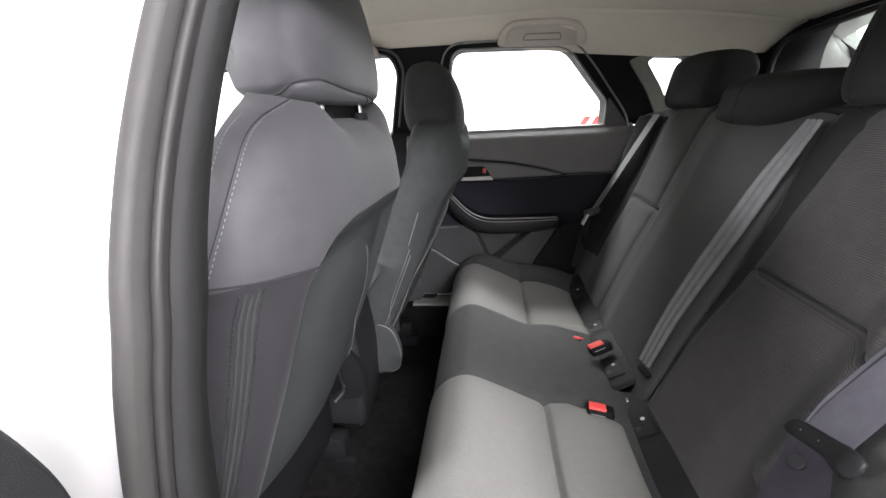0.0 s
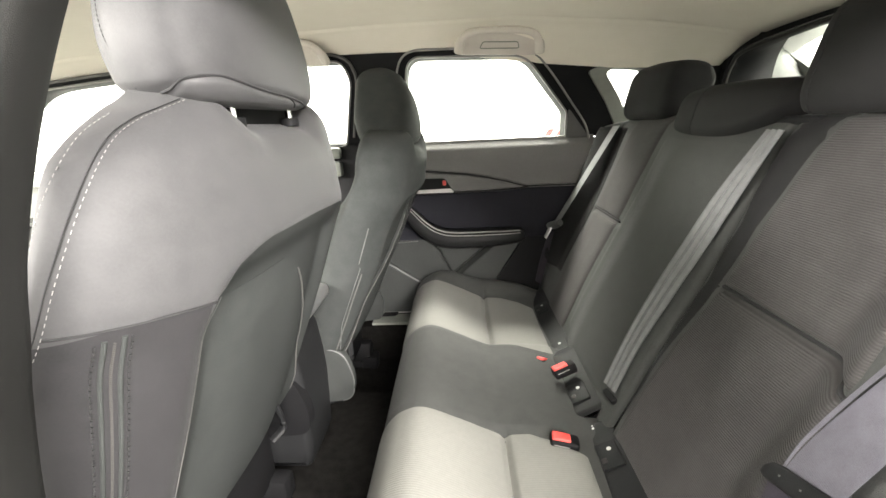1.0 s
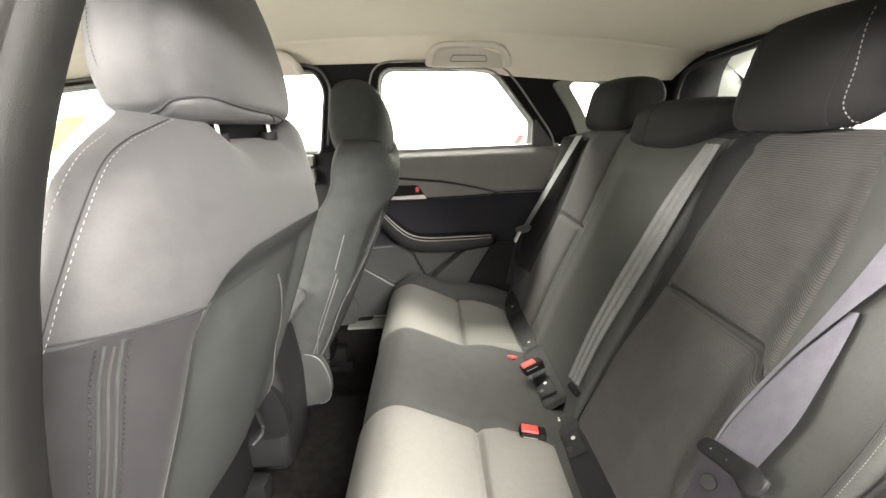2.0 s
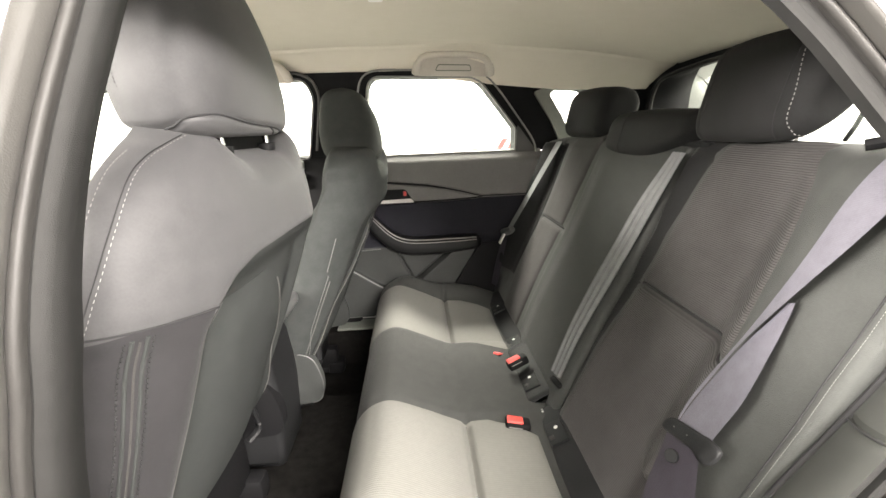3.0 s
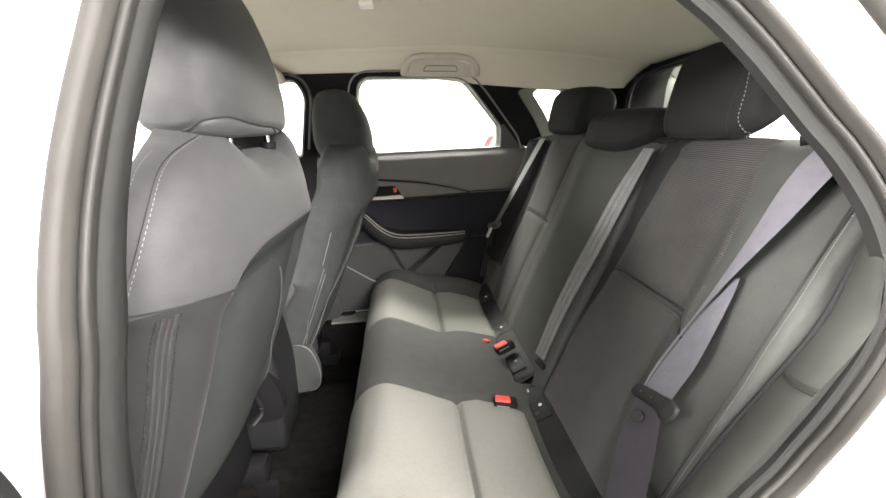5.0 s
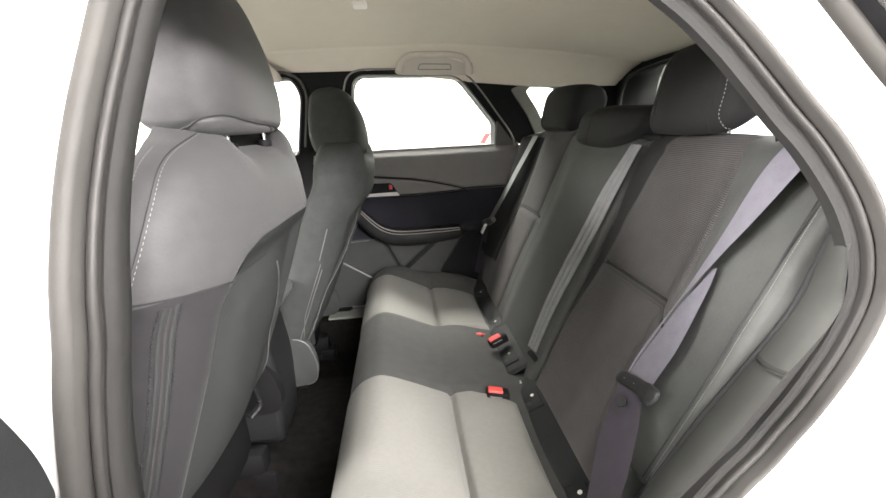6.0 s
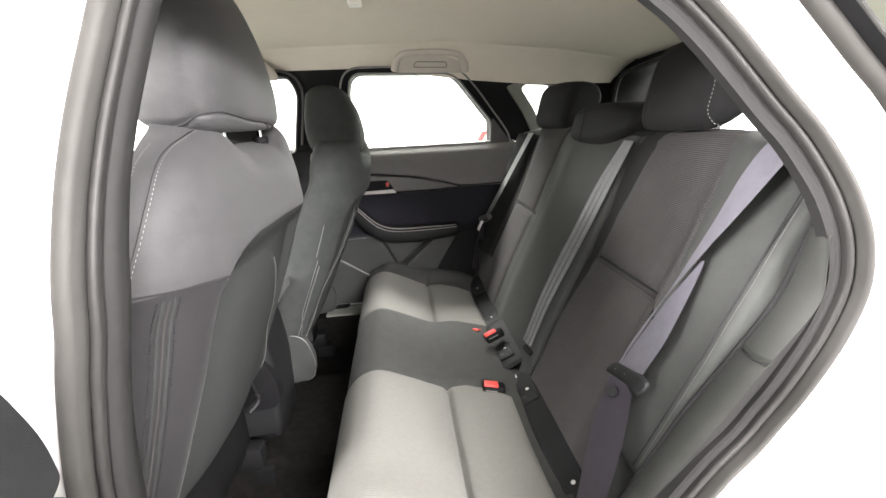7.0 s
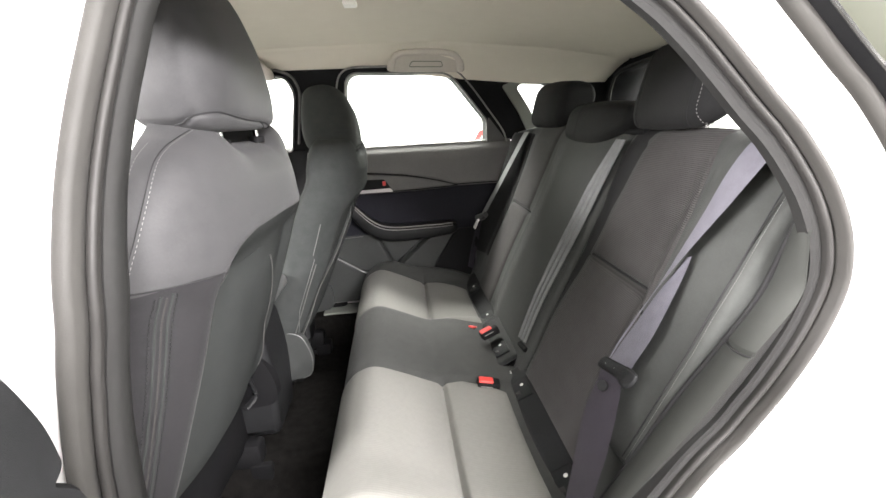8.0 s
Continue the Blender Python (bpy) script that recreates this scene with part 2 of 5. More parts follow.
def disc(bm, centre, axis, r, depth, sides=20, bevel=0.001):
    """A round plate across axis."""
    axis = Vector(axis).normalized()
    a = axis.orthogonal().normalized()
    b = axis.cross(a)
    c = Vector(centre)
    loops = []
    for rad, h in ((r - bevel, -depth / 2), (r, -depth / 2 + bevel), (r, depth / 2 - bevel), (r - bevel, depth / 2)):
        loops.append([c + axis * h + (a * math.cos(math.tau * s / sides) + b * math.sin(math.tau * s / sides)) * rad for s in range(sides)])
    loft(bm, loops)


def sweep_across(bm, profile, y0, y1, r, count, shift=None, heart=None):
    """A body of one closed (x, z) profile drawn out from y0 to y1, its ends rounded by r (shrunk towards heart where given). shift(y, x, z) gives (dx, dz)."""
    k = len(profile)
    nrm = []
    for i in range(k):
        (ax, az), (bx, bz) = profile[i - 1], profile[(i + 1) % k]
        t = Vector((bx - ax, bz - az))
        t = t.normalized() if t.length > 0 else Vector((1, 0))
        nrm.append((t.y, -t.x))
    area = sum(profile[i - 1][0] * profile[i][1] - profile[i][0] * profile[i - 1][1] for i in range(k))
    sign = 1 if area > 0 else -1
    ys = [y0 + r * (1 - math.cos(math.pi / 2 * i / 6)) for i in range(6)]
    ys += [y0 + r + (y1 - y0 - 2 * r) * i / count for i in range(count + 1)]
    ys += [y1 - r * (1 - math.cos(math.pi / 2 * i / 6)) for i in range(5, -1, -1)]
    loops = []
    for y in ys:
        d = min(y - y0, y1 - y)
        inset = r - math.sqrt(max(0.0, r * r - (r - d) ** 2)) if d < r else 0.0
        loop = []
        for (x, z), (nx, nz) in zip(profile, nrm):
            dx, dz = shift(y, x, z) if shift else (0, 0)
            if heart:
                k = 1 - inset / 0.07
                loop.append((heart[0] + (x - heart[0]) * k + dx, y, heart[1] + (z - heart[1]) * k + dz))
            else:
                loop.append((x - sign * nx * inset + dx, y, z - sign * nz * inset + dz))
        loops.append(loop)
    loft(bm, loops)


def ribbon(bm, left, right, thick=0.0014, across=4, folds=None):
    """A strap between two edge lines, with thickness; folds(s, u) lifts it (s along, u across)."""
    top, k = [], len(left)
    for i in range(k):
        l, r = Vector(left[i]), Vector(right[i])
        way = Vector(left[min(k - 1, i + 1)]) - Vector(left[max(0, i - 1)])
        nrm = way.cross(r - l).normalized()
        top.append([(l.lerp(r, j / across) + nrm * (folds(i / (k - 1), j / across) if folds else 0), nrm) for j in range(across + 1)])
    loops = []
    for row in top:
        half = [thick / 2 * max(0.12, 1 - abs(2 * j / across - 1) ** 6) for j in range(across + 1)]
        up = [q + n * h for (q, n), h in zip(row, half)]
        low = [q - n * h for (q, n), h in zip(reversed(row), reversed(half))]
        loops.append(up + low)
    loft(bm, loops)


def plate(bm, outer, holes, thick, where):
    """A flat board with openings, given in two coordinates and set in the world by where(a, b, depth)."""
    for depth in (0.0, thick):
        edges = []
        for loop in [outer, *holes]:
            v = [bm.verts.new(where(a, b, depth)) for a, b in loop]
            edges += [bm.edges.new((v[i], v[(i + 1) % len(v)])) for i in range(len(v))]
        bmesh.ops.triangle_fill(bm, use_beauty=True, use_dissolve=False, edges=edges)
    for loop in [outer, *holes]:
        a = [bm.verts.new(where(p, q, 0.0)) for p, q in loop]
        b = [bm.verts.new(where(p, q, thick)) for p, q in loop]
        for i in range(len(loop)):
            j = (i + 1) % len(loop)
            bm.faces.new((a[i], a[j], b[j], b[i]))
    bmesh.ops.remove_doubles(bm, verts=bm.verts, dist=1e-5)


def round_loop(pts, r, steps=5):
    """A polygon's corners rounded by r."""
    out, k = [], len(pts)
    for i in range(k):
        p, a, b = Vector(pts[i]), Vector(pts[i - 1]), Vector(pts[(i + 1) % k])
        rr = r[i] if isinstance(r, (list, tuple)) else r
        rr = min(rr, (a - p).length * 0.48, (b - p).length * 0.48)
        s, e = p + (a - p).normalized() * rr, p + (b - p).normalized() * rr
        for j in range(steps + 1):
            u = j / steps
            q = s * (1 - u) ** 2 + p * (2 * u * (1 - u)) + e * u * u
            out.append(tuple(q))
    return out


def mesh_object(name, bm, mat, angle=38):
    bmesh.ops.recalc_face_normals(bm, faces=bm.faces)
    me = bpy.data.meshes.new(name)
    bm.to_mesh(me)
    bm.free()
    me.shade_smooth()
    me.set_sharp_from_angle(angle=radians(angle))
    me.materials.append(mat)
    return new(name, me)


def thing(name, at, label, category, group="", kind=""):
    """An Empty at the base of a thing, under which its parts hang."""
    ob = new(name)
    ob.location = at
    ob.empty_display_size = 0.05
    return tagged(ob, label, category, group, kind)


def part(name, bm, mat, parent, label="", angle=38):
    """One mesh, given in the car's axes, as a part of parent."""
    ob = mesh_object(name, bm, mat, angle)
    base, up = Vector((0, 0, 0)), parent
    while up:
        base += up.location
        up = up.parent
    for v in ob.data.vertices:
        v.co -= base
    ob.parent = parent
    return tagged(ob, label)


def dashes(bm, pts, length, gap, r, lift=(0, 0, 0)):
    """Stitches: short rods along a line."""
    pts = [Vector(p) + Vector(lift) for p in pts]
    run = [0.0]
    for i in range(1, len(pts)):
        run.append(run[-1] + (pts[i] - pts[i - 1]).length)

    def at(s):
        j = min(len(run) - 2, max(0, int(np.searchsorted(run, s, side="right")) - 1))
        return pts[j].lerp(pts[j + 1], (s - run[j]) / max(1e-9, run[j + 1] - run[j]))
    s = 0.0
    while s + length < run[-1]:
        tube(bm, [at(s), at(s + length / 2), at(s + length)], r, 5)
        s += length + gap


# ---------------------------------------------------------------- the booth
def booth():
    x0, x1, y0, y1, h = -5.0, 5.0, -4.2, 3.0, 3.4
    for name, lo, hi in (("wall_north", (x0, y1, 0), (x1, y1 + 0.12, h)), ("wall_south", (x0, y0 - 0.12, 0), (x1, y0, h)),
                         ("wall_west", (x0 - 0.12, y0 - 0.12, 0), (x0, y1 + 0.12, h)), ("wall_east", (x1, y0 - 0.12, 0), (x1 + 0.12, y1 + 0.12, h))):
        bm = bmesh.new()
        box(bm, [(a + b) / 2 for a, b in zip(lo, hi)], [b - a for a, b in zip(lo, hi)], 0)
        tagged(mesh_object(name, bm, WALL), "bright white painted wall of a photo booth", "wall", kind="structure")
    bm = bmesh.new()
    box(bm, (0, -0.6, -0.05), (10.2, 7.4, 0.1), 0)
    tagged(mesh_object("ground", bm, FLOOR_PAINT), "grey painted booth floor under the car", "floor", kind="structure")
    bm = bmesh.new()
    box(bm, (0, -0.6, h + 0.05), (10.2, 7.4, 0.1), 0)
    tagged(mesh_object("ceiling", bm, WALL), "white ceiling of the photo booth", "ceiling", kind="structure")
    sign = thing("wall_graphic", (0.72, 2.994, 1.0), "red slanted stripe graphic on the white booth wall", "wall graphic")
    for x, w, z0, z1 in ((0.70, 0.055, 0.93, 1.09), (0.80, 0.055, 0.93, 1.09)):
        bm = bmesh.new()
        s = 0.10
        v = [bm.verts.new((x + a, y, z)) for y in (2.996, 2.990) for a, z in ((-s * 0.6, z0), (w - s * 0.6, z0), (w + s * 0.4, z1), (s * 0.4, z1))]
        for f in ((0, 1, 2, 3), (7, 6, 5, 4), (0, 4, 5, 1), (1, 5, 6, 2), (2, 6, 7, 3), (3, 7, 4, 0)):
            bm.faces.new([v[i] for i in f])
        part("stripe", bm, RED_SIGN, sign)
    bm = bmesh.new()
    box(bm, (0.46, 2.993, 0.975), (0.16, 0.006, 0.07), 0.001)
    part("bar", bm, RED_SIGN, sign)


booth()


# ---------------------------------------------------------------- the doorway side of the body
def near_y(x, z):
    """Where the doorway's frame stands: it leans inwards above the belt and towards the tail."""
    return -0.745 + 0.5 * (z - 1.09 + math.sqrt((z - 1.09) ** 2 + 0.0025)) * 0.42 + 0.05 * min(1.0, max(0.0, x / 0.35))


DOORWAY = [(-0.303, 1.375), (-0.330, 1.282), (-0.346, 1.193), (-0.353, 1.109), (-0.357, 1.066), (-0.370, 1.010), (-0.390, 0.905), (-0.405, 0.74),
           (-0.405, 0.54), (-0.375, 0.435), (-0.28, 0.40), (-0.08, 0.40), (0.02, 0.445), (0.10, 0.56), (0.19, 0.67), (0.280, 0.775), (0.325, 0.815), (0.358, 0.855),
           (0.386, 0.902), (0.410, 0.955), (0.424, 1.012), (0.420, 1.062), (0.407, 1.110), (0.393, 1.146), (0.368, 1.192), (0.340, 1.228), (0.310, 1.266),
           (0.280, 1.302), (0.235, 1.345), (0.17, 1.385), (0.05, 1.408), (-0.12, 1.415), (-0.25, 1.405)]


def doorway_ring(profile, count=180, keep=None, squeeze=0.0, drift=0.0):
    """Rows of points along the doorway: profile holds (outwards, inwards into the car) pairs. keep(x, z) picks a stretch."""
    line = spline([(x, 0, z) for x, z in DOORWAY], count, closed=True)
    rows = []
    for i, p in enumerate(line):
        t = (line[(i + 1) % count] - line[i - 1]).normalized()
        n = Vector((-t.z, 0, t.x))
        if n.dot(p - Vector((0.02, 0, 0.95))) < 0:
            n = -n
        if keep and not keep(p.x, p.z):
            continue
        y = near_y(p.x, p.z)
        k = 1 - squeeze * ease(0.0, 0.2, p.x)
        # behind the doorway the seal sits further out; a third value says how far a point goes along
        out = drift * ease(0.06, 0.24, p.x)
        row = []
        for a, d, *share in profile:
            w = out * (share[0] if share else 1.0)
            row.append(Vector((p.x + n.x * (a + w), y + d * (k if d > 0.02 else 1) - 0.45 * w, p.z + n.z * (a + w))))
        rows.append(row)
    return rows


def arc_profile(ca, cd, r, a0, a1, steps=7):
    return [(ca + r * math.cos(radians(a0 + (a1 - a0) * i / steps)), cd + r * math.sin(radians(a0 + (a1 - a0) * i / steps))) for i in range(steps + 1)]


def body_side():
    side = thing("car_body_side", (0.0, -0.78, 0.0), "white painted car body with an open rear doorway", "car body", kind="structure")
    # painted flange round the doorway and the skin beyond it
    bm = bmesh.new()
    rows = doorway_ring([(-0.006, 0.03), (-0.004, 0.004), (0.004, -0.004), (0.020, -0.012), (0.032, -0.022), (0.040, -0.032), (0.050, -0.056), (0.060, -0.069), (0.10, -0.078), (0.20, -0.082), (0.34, -0.084)])
    for row in rows:
        for p in row:
            if p.z > 1.44:
                p.y += (p.z - 1.44) * 3.2
                p.z = 1.44 + (p.z - 1.44) * 0.25
            if p.z < 0.2:
                p.z = 0.2 + (p.z - 0.2) * 0.1
    sheet(bm, rows, close_v=True)
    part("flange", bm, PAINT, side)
    # double rubber seal: outer lip, groove, inner bead
    bm = bmesh.new()
    outer = arc_profile(-0.006, -0.004, 0.0085, 20, -160, 8)
    sheet(bm, doorway_ring([(a, d, 1 - 0.9 * (a + 0.0145) / 0.017) for a, d in outer] + [(-0.0145, 0.012), (-0.006, 0.016)], drift=0.008), close_u=True, close_v=True)
    part("outer_seal", bm, RUBBER, side, "grey rubber door seal lip")
    bm = bmesh.new()
    inner = arc_profile(-0.0215, 0.005, 0.0042, 40, -200, 9)
    sheet(bm, doorway_ring(inner + [(-0.0255, 0.022), (-0.0175, 0.022)], drift=0.008), close_u=True, close_v=True)
    part("inner_seal", bm, RUBBER_DARK, side, "grey rubber door seal bead")
    bm = bmesh.new()
    sheet(bm, doorway_ring([(-0.008, 0.012), (-0.022, 0.016), (-0.022, 0.03), (-0.004, 0.03)], drift=0.008), close_u=True, close_v=True)
    part("seal_groove", bm, PLASTIC_DARK, side)
    # trim that wraps round behind the seal into the car
    bm = bmesh.new()
    sheet(bm, doorway_ring([(-0.0245, 0.010), (-0.0280, 0.0085, 0.8), (-0.0310, 0.010, 0.45), (-0.0335, 0.013, 0.15), (-0.0350, 0.017, 0), (-0.034, 0.030, 0), (-0.022, 0.052, 0), (-0.008, 0.078, 0), (0.000, 0.090, 0), (0.010, 0.097, 0), (0.034, 0.105, 0), (0.05, 0.08, 0), (0.03, 0.03, 0)], squeeze=0.85, drift=0.008), close_u=True, close_v=True)
    part("pillar_trim", bm, SEAL_TRIM, side, "charcoal plastic trim behind the door seal")
    # second seal, black gap, bright edge and quarter glass outside, behind the doorway
    stretch = lambda x, z: x > 0.16 and z > 1.06
    bm = bmesh.new()
    sheet(bm, doorway_ring(arc_profile(0.0430, -0.043, 0.0100, 165, 390, 9) + [(0.055, -0.042), (0.042, -0.030)], 300, stretch), close_u=True)
    part("outer_strip", bm, STRIP, side, "pale grey rubber strip on the tail pillar")
    bm = bmesh.new()
    sheet(bm, doorway_ring([(0.0460, -0.048), (0.0475, -0.0575), (0.0505, -0.0645), (0.060, -0.064)], 300, stretch), close_u=True)
    part("glass_seal", bm, PLASTIC_DARK, side)
    bm = bmesh.new()
    sheet(bm, doorway_ring([(0.0510, -0.0635), (0.0512, -0.0675), (0.0525, -0.069), (0.060, -0.066)], 300, stretch), close_u=True)
    part("bright_edge", bm, CHROME, side)
    bm = bmesh.new()
    sheet(bm, doorway_ring([(0.0525, -0.0690), (0.075, -0.0815), (0.10, -0.0845), (0.20, -0.088), (0.20, -0.082), (0.060, -0.068)], 300, lambda x, z: x > 0.2 and 1.08 < z < 1.36), close_u=True)
    part("quarter_glass", bm, TINTED, side, "green tinted quarter window with its reflection in the colour")
    # door striker
    bm = bmesh.new()
    tube(bm, spline([(0.475, -0.70, 0.958), (0.466, -0.752, 0.962), (0.48, -0.772, 0.958), (0.505, -0.772, 0.952), (0.525, -0.70, 0.945)], 24), 0.0042, 8)
    part("striker", bm, FRAME_GREY, side, "grey metal striker loop")


body_side()


def open_door():
    door = thing("car_door", (-0.42, -1.3, 0.25), "open white rear car door with black inner trim", "car door")
    bm = bmesh.new()
    box(bm, (-0.455, -1.34, 0.66), (0.03, 0.98, 0.84), 0.012)
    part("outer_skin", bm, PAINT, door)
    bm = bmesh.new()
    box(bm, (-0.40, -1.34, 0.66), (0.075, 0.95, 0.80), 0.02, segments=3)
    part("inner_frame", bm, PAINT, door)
    # trim card with a rounded front edge and a notch
    bm = bmesh.new()
    line = round_loop([(-0.843, 1.098), (-0.826, 1.040), (-0.824, 1.006), (-0.836, 0.998), (-0.818, 0.978), (-0.805, 0.86), (-0.805, 0.40), (-1.75, 0.40), (-1.75, 1.15), (-0.90, 1.15)], [0.03, 0.03, 0.006, 0.003, 0.02, 0.06, 0.08, 0.08, 0.06, 0.06])
    loops = []
    for x, s in ((-0.352, 0.0), (-0.328, 0.0), (-0.318, 0.001), (-0.313, 0.004)):
        c = Vector((-1.28, 0.76))
        loops.append([(x, c.x + (a - c.x) * (1 - s / 0.4), c.y + (b - c.y) * (1 - s / 0.4)) for a, b in line])
    loft(bm, loops)
    part("trim_card", bm, PLASTIC, door, "black grained inner trim card")
    bm = bmesh.new()
    tube(bm, spline([(-0.285, -0.98, 0.80), (-0.28, -1.15, 0.80), (-0.28, -1.40, 0.81), (-0.29, -1.55, 0.88)], 24), 0.03, 12)
    part("armrest", bm, SOFT_TRIM, door)
    bm = bmesh.new()
    tube(bm, spline([(-0.42, -0.93, 1.08), (-0.40, -0.94, 1.25), (-0.36, -0.98, 1.36), (-0.33, -1.2, 1.40), (-0.34, -1.5, 1.37), (-0.37, -1.72, 1.22), (-0.40, -1.78, 1.08)], 60), 0.016, 10)
    part("window_frame", bm, GLOSS, door)
    bm = bmesh.new()
    box(bm, (-0.425, -0.845, 0.55), (0.05, 0.06, 0.05), 0.006)
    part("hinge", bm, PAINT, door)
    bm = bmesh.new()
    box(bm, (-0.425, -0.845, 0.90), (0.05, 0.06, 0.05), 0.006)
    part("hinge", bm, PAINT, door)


open_door()


# ---------------------------------------------------------------- the far side of the cabin
def far_y(z):
    return 0.68 - 0.45 * (z - 1.12)


def far_at(a, b, depth):
    return (a, far_y(b) + depth, b)


REAR_LIGHT = round_loop([(-0.262, 1.118), (-0.242, 1.30), (-0.225, 1.388), (0.150, 1.376), (0.304, 1.201), (0.311, 1.118)], [0.015, 0.05, 0.05, 0.045, 0.012, 0.01], 7)
FRONT_LIGHT = round_loop([(-1.85, 1.118), (-1.52, 1.345), (-1.05, 1.382), (-0.440, 1.388), (-0.417, 1.334), (-0.478, 1.118)], [0.03, 0.10, 0.08, 0.05, 0.06, 0.02], 7)
STICKER_LOOP = [(-1.54, 1.166), (-1.345, 1.282), (-1.265, 1.280), (-1.455, 1.164)]
QUARTER_LIGHT = round_loop([(0.410, 1.314), (0.440, 1.333), (0.56, 1.325), (0.60, 1.21), (0.492, 1.205), (0.474, 1.235)], [0.012, 0.015, 0.03, 0.03, 0.015, 0.02], 5)


def far_side():
    side = thing("car_body_far_side", (0.0, 0.70, 0.3), "black pillar trim and window frames across the cabin", "car body", kind="structure")
    bm = bmesh.new()
    roofline = [(-1.98, 1.115), (0.95, 1.115), (0.95, 1.34), (0.78, 1.352), (0.45, 1.352), (0.20, 1.385), (-0.06, 1.402), (-0.45, 1.405), (-1.05, 1.40), (-1.58, 1.37), (-1.95, 1.14)]
    # the bright openings are cut a little wider than the frames that line them
    plate(bm, roofline, [REAR_LIGHT, FRONT_LIGHT, QUARTER_LIGHT], 0.09, far_at)
    part("pillar_panel", bm, PLASTIC_DARK, side, "black pillar trim", 25)
    # window edges take the same pale grey, with the light in the colour
    for name, loop, r, lab in (("window_frame", REAR_LIGHT, 0.0036, "pale grey edge of the door's window"), ("window_frame", FRONT_LIGHT, 0.0040, "pale grey edge of the front window")):
        bm = bmesh.new()
        tube(bm, [Vector(far_at(a, b, -0.004)) for a, b in loop], r, 8, closed=True)
        part(name, bm, FRAME_GREY, side, lab)
    for loop in (REAR_LIGHT, FRONT_LIGHT, QUARTER_LIGHT):
        bm = bmesh.new()
        bm.faces.new([bm.verts.new(far_at(a, b, 0.045)) for a, b in loop])
        p = part("pane", bm, GLASS, side)
        p.visible_shadow = False
    # outer edge of the door's frame: bead from roof to belt, paler for its light
    bm = bmesh.new()
    tube(bm, spline([far_at(-0.285, 1.20, -0.008), far_at(-0.268, 1.33, -0.008), far_at(-0.225, 1.398, -0.010), far_at(-0.10, 1.404, -0.010), far_at(0.08, 1.396, -0.010), far_at(0.165, 1.384, -0.010),
                     far_at(0.225, 1.335, -0.010), far_at(0.31, 1.235, -0.012), far_at(0.37, 1.16, -0.014), far_at(0.392, 1.11, -0.018)], 80), 0.0034, 8)
    part("door_seal", bm, FRAME_GREY, side, "grey bead round the closed door")
    bm = bmesh.new()
    tube(bm, spline([far_at(-0.445, 1.15, -0.008), far_at(-0.405, 1.30, -0.008), far_at(-0.400, 1.35, -0.008), far_at(-0.43, 1.395, -0.010), far_at(-0.55, 1.408, -0.010), far_at(-1.05, 1.396, -0.010), far_at(-1.52, 1.362, -0.01)], 70), 0.005, 8)
    part("door_seal", bm, SOFT_TRIM, side, "grey bead round the closed front door")
    # three-cornered panel behind the window
    bm = bmesh.new()
    tri = round_loop([(0.312, 1.112), (0.309, 1.212), (0.395, 1.112)], [0.006, 0.008, 0.02])
    plate(bm, tri, [], 0.02, lambda a, b, d: (a, far_y(b) - 0.012 + d, b))
    part("corner_panel", bm, SOFT_TRIM, side, "three-cornered charcoal panel behind the window")
    # tail pillar trim round the quarter window, its grey green paler for the light on it
    bm = bmesh.new()
    plate(bm, round_loop([(0.352, 1.322), (0.415, 1.345), (0.60, 1.340), (0.64, 1.148), (0.478, 1.148), (0.430, 1.225)], 0.012), [QUARTER_LIGHT], 0.012, lambda a, b, d: (a, far_y(b) - 0.010 + d, b))
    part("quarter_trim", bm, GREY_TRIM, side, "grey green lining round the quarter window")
    # panel below the belt, forward and aft of the door
    bm = bmesh.new()
    box(bm, (0.70, 0.70, 0.80), (0.60, 0.09, 0.62), 0.02)
    part("tail_panel", bm, PLASTIC_DARK, side)
    # black panel over the door's corner: arch edge and seat-side shade in one
    bm = bmesh.new()
    arch = round_loop([(0.158, 0.768), (0.30, 0.768), (0.30, 0.50), (0.0, 0.50), (0.052, 0.600)], [0.02, 0.02, 0.01, 0.01, 0.06])
    plate(bm, arch, [], 0.012, lambda a, b, d: (a, 0.612 + d, b))
    part("arch_shade_panel", bm, PLASTIC_DARK, side, "black panel for the wheel arch edge and the shade beside the seat")
    bm = bmesh.new()
    box(bm, (-0.98, 0.74, 0.74), (0.86, 0.10, 0.76), 0.02)
    part("front_door_panel", bm, SOFT_TRIM, side)
    # pads in the pale trim: the light on them is in the colour
    for z0, z1, y in ((1.076, 1.116, 0.672), (1.012, 1.068, 0.668)):
        bm = bmesh.new()
        box(bm, (-1.15, y, (z0 + z1) / 2), (1.30, 0.06, z1 - z0), 0.010)
        part("sill_pad", bm, GREY_TRIM, side, "padded top of the front door, grey green with the light on it")
    bm = bmesh.new()
    box(bm, (-0.46, 0.715, 0.75), (0.23, 0.09, 0.76), 0.02)
    part("middle_pillar_trim", bm, PLASTIC_DARK, side)


far_side()


CREASE_X = [-0.5, -0.19, -0.04, 0.03, 0.10, 0.14, 0.172, 0.35, 0.5]
CREASE_Z = [1.028, 1.021, 1.004, 0.990, 0.973, 0.961, 0.953, 0.953, 0.952]


def recess_top(x):
    return lerp(x, [-0.5, -0.09, 0.04, 0.15, 0.172, 0.4], [0.936, 0.939, 0.940, 0.945, 0.949, 0.949])


def rib_x(z):
    return 0.018 - (0.72 - z) * 1.18


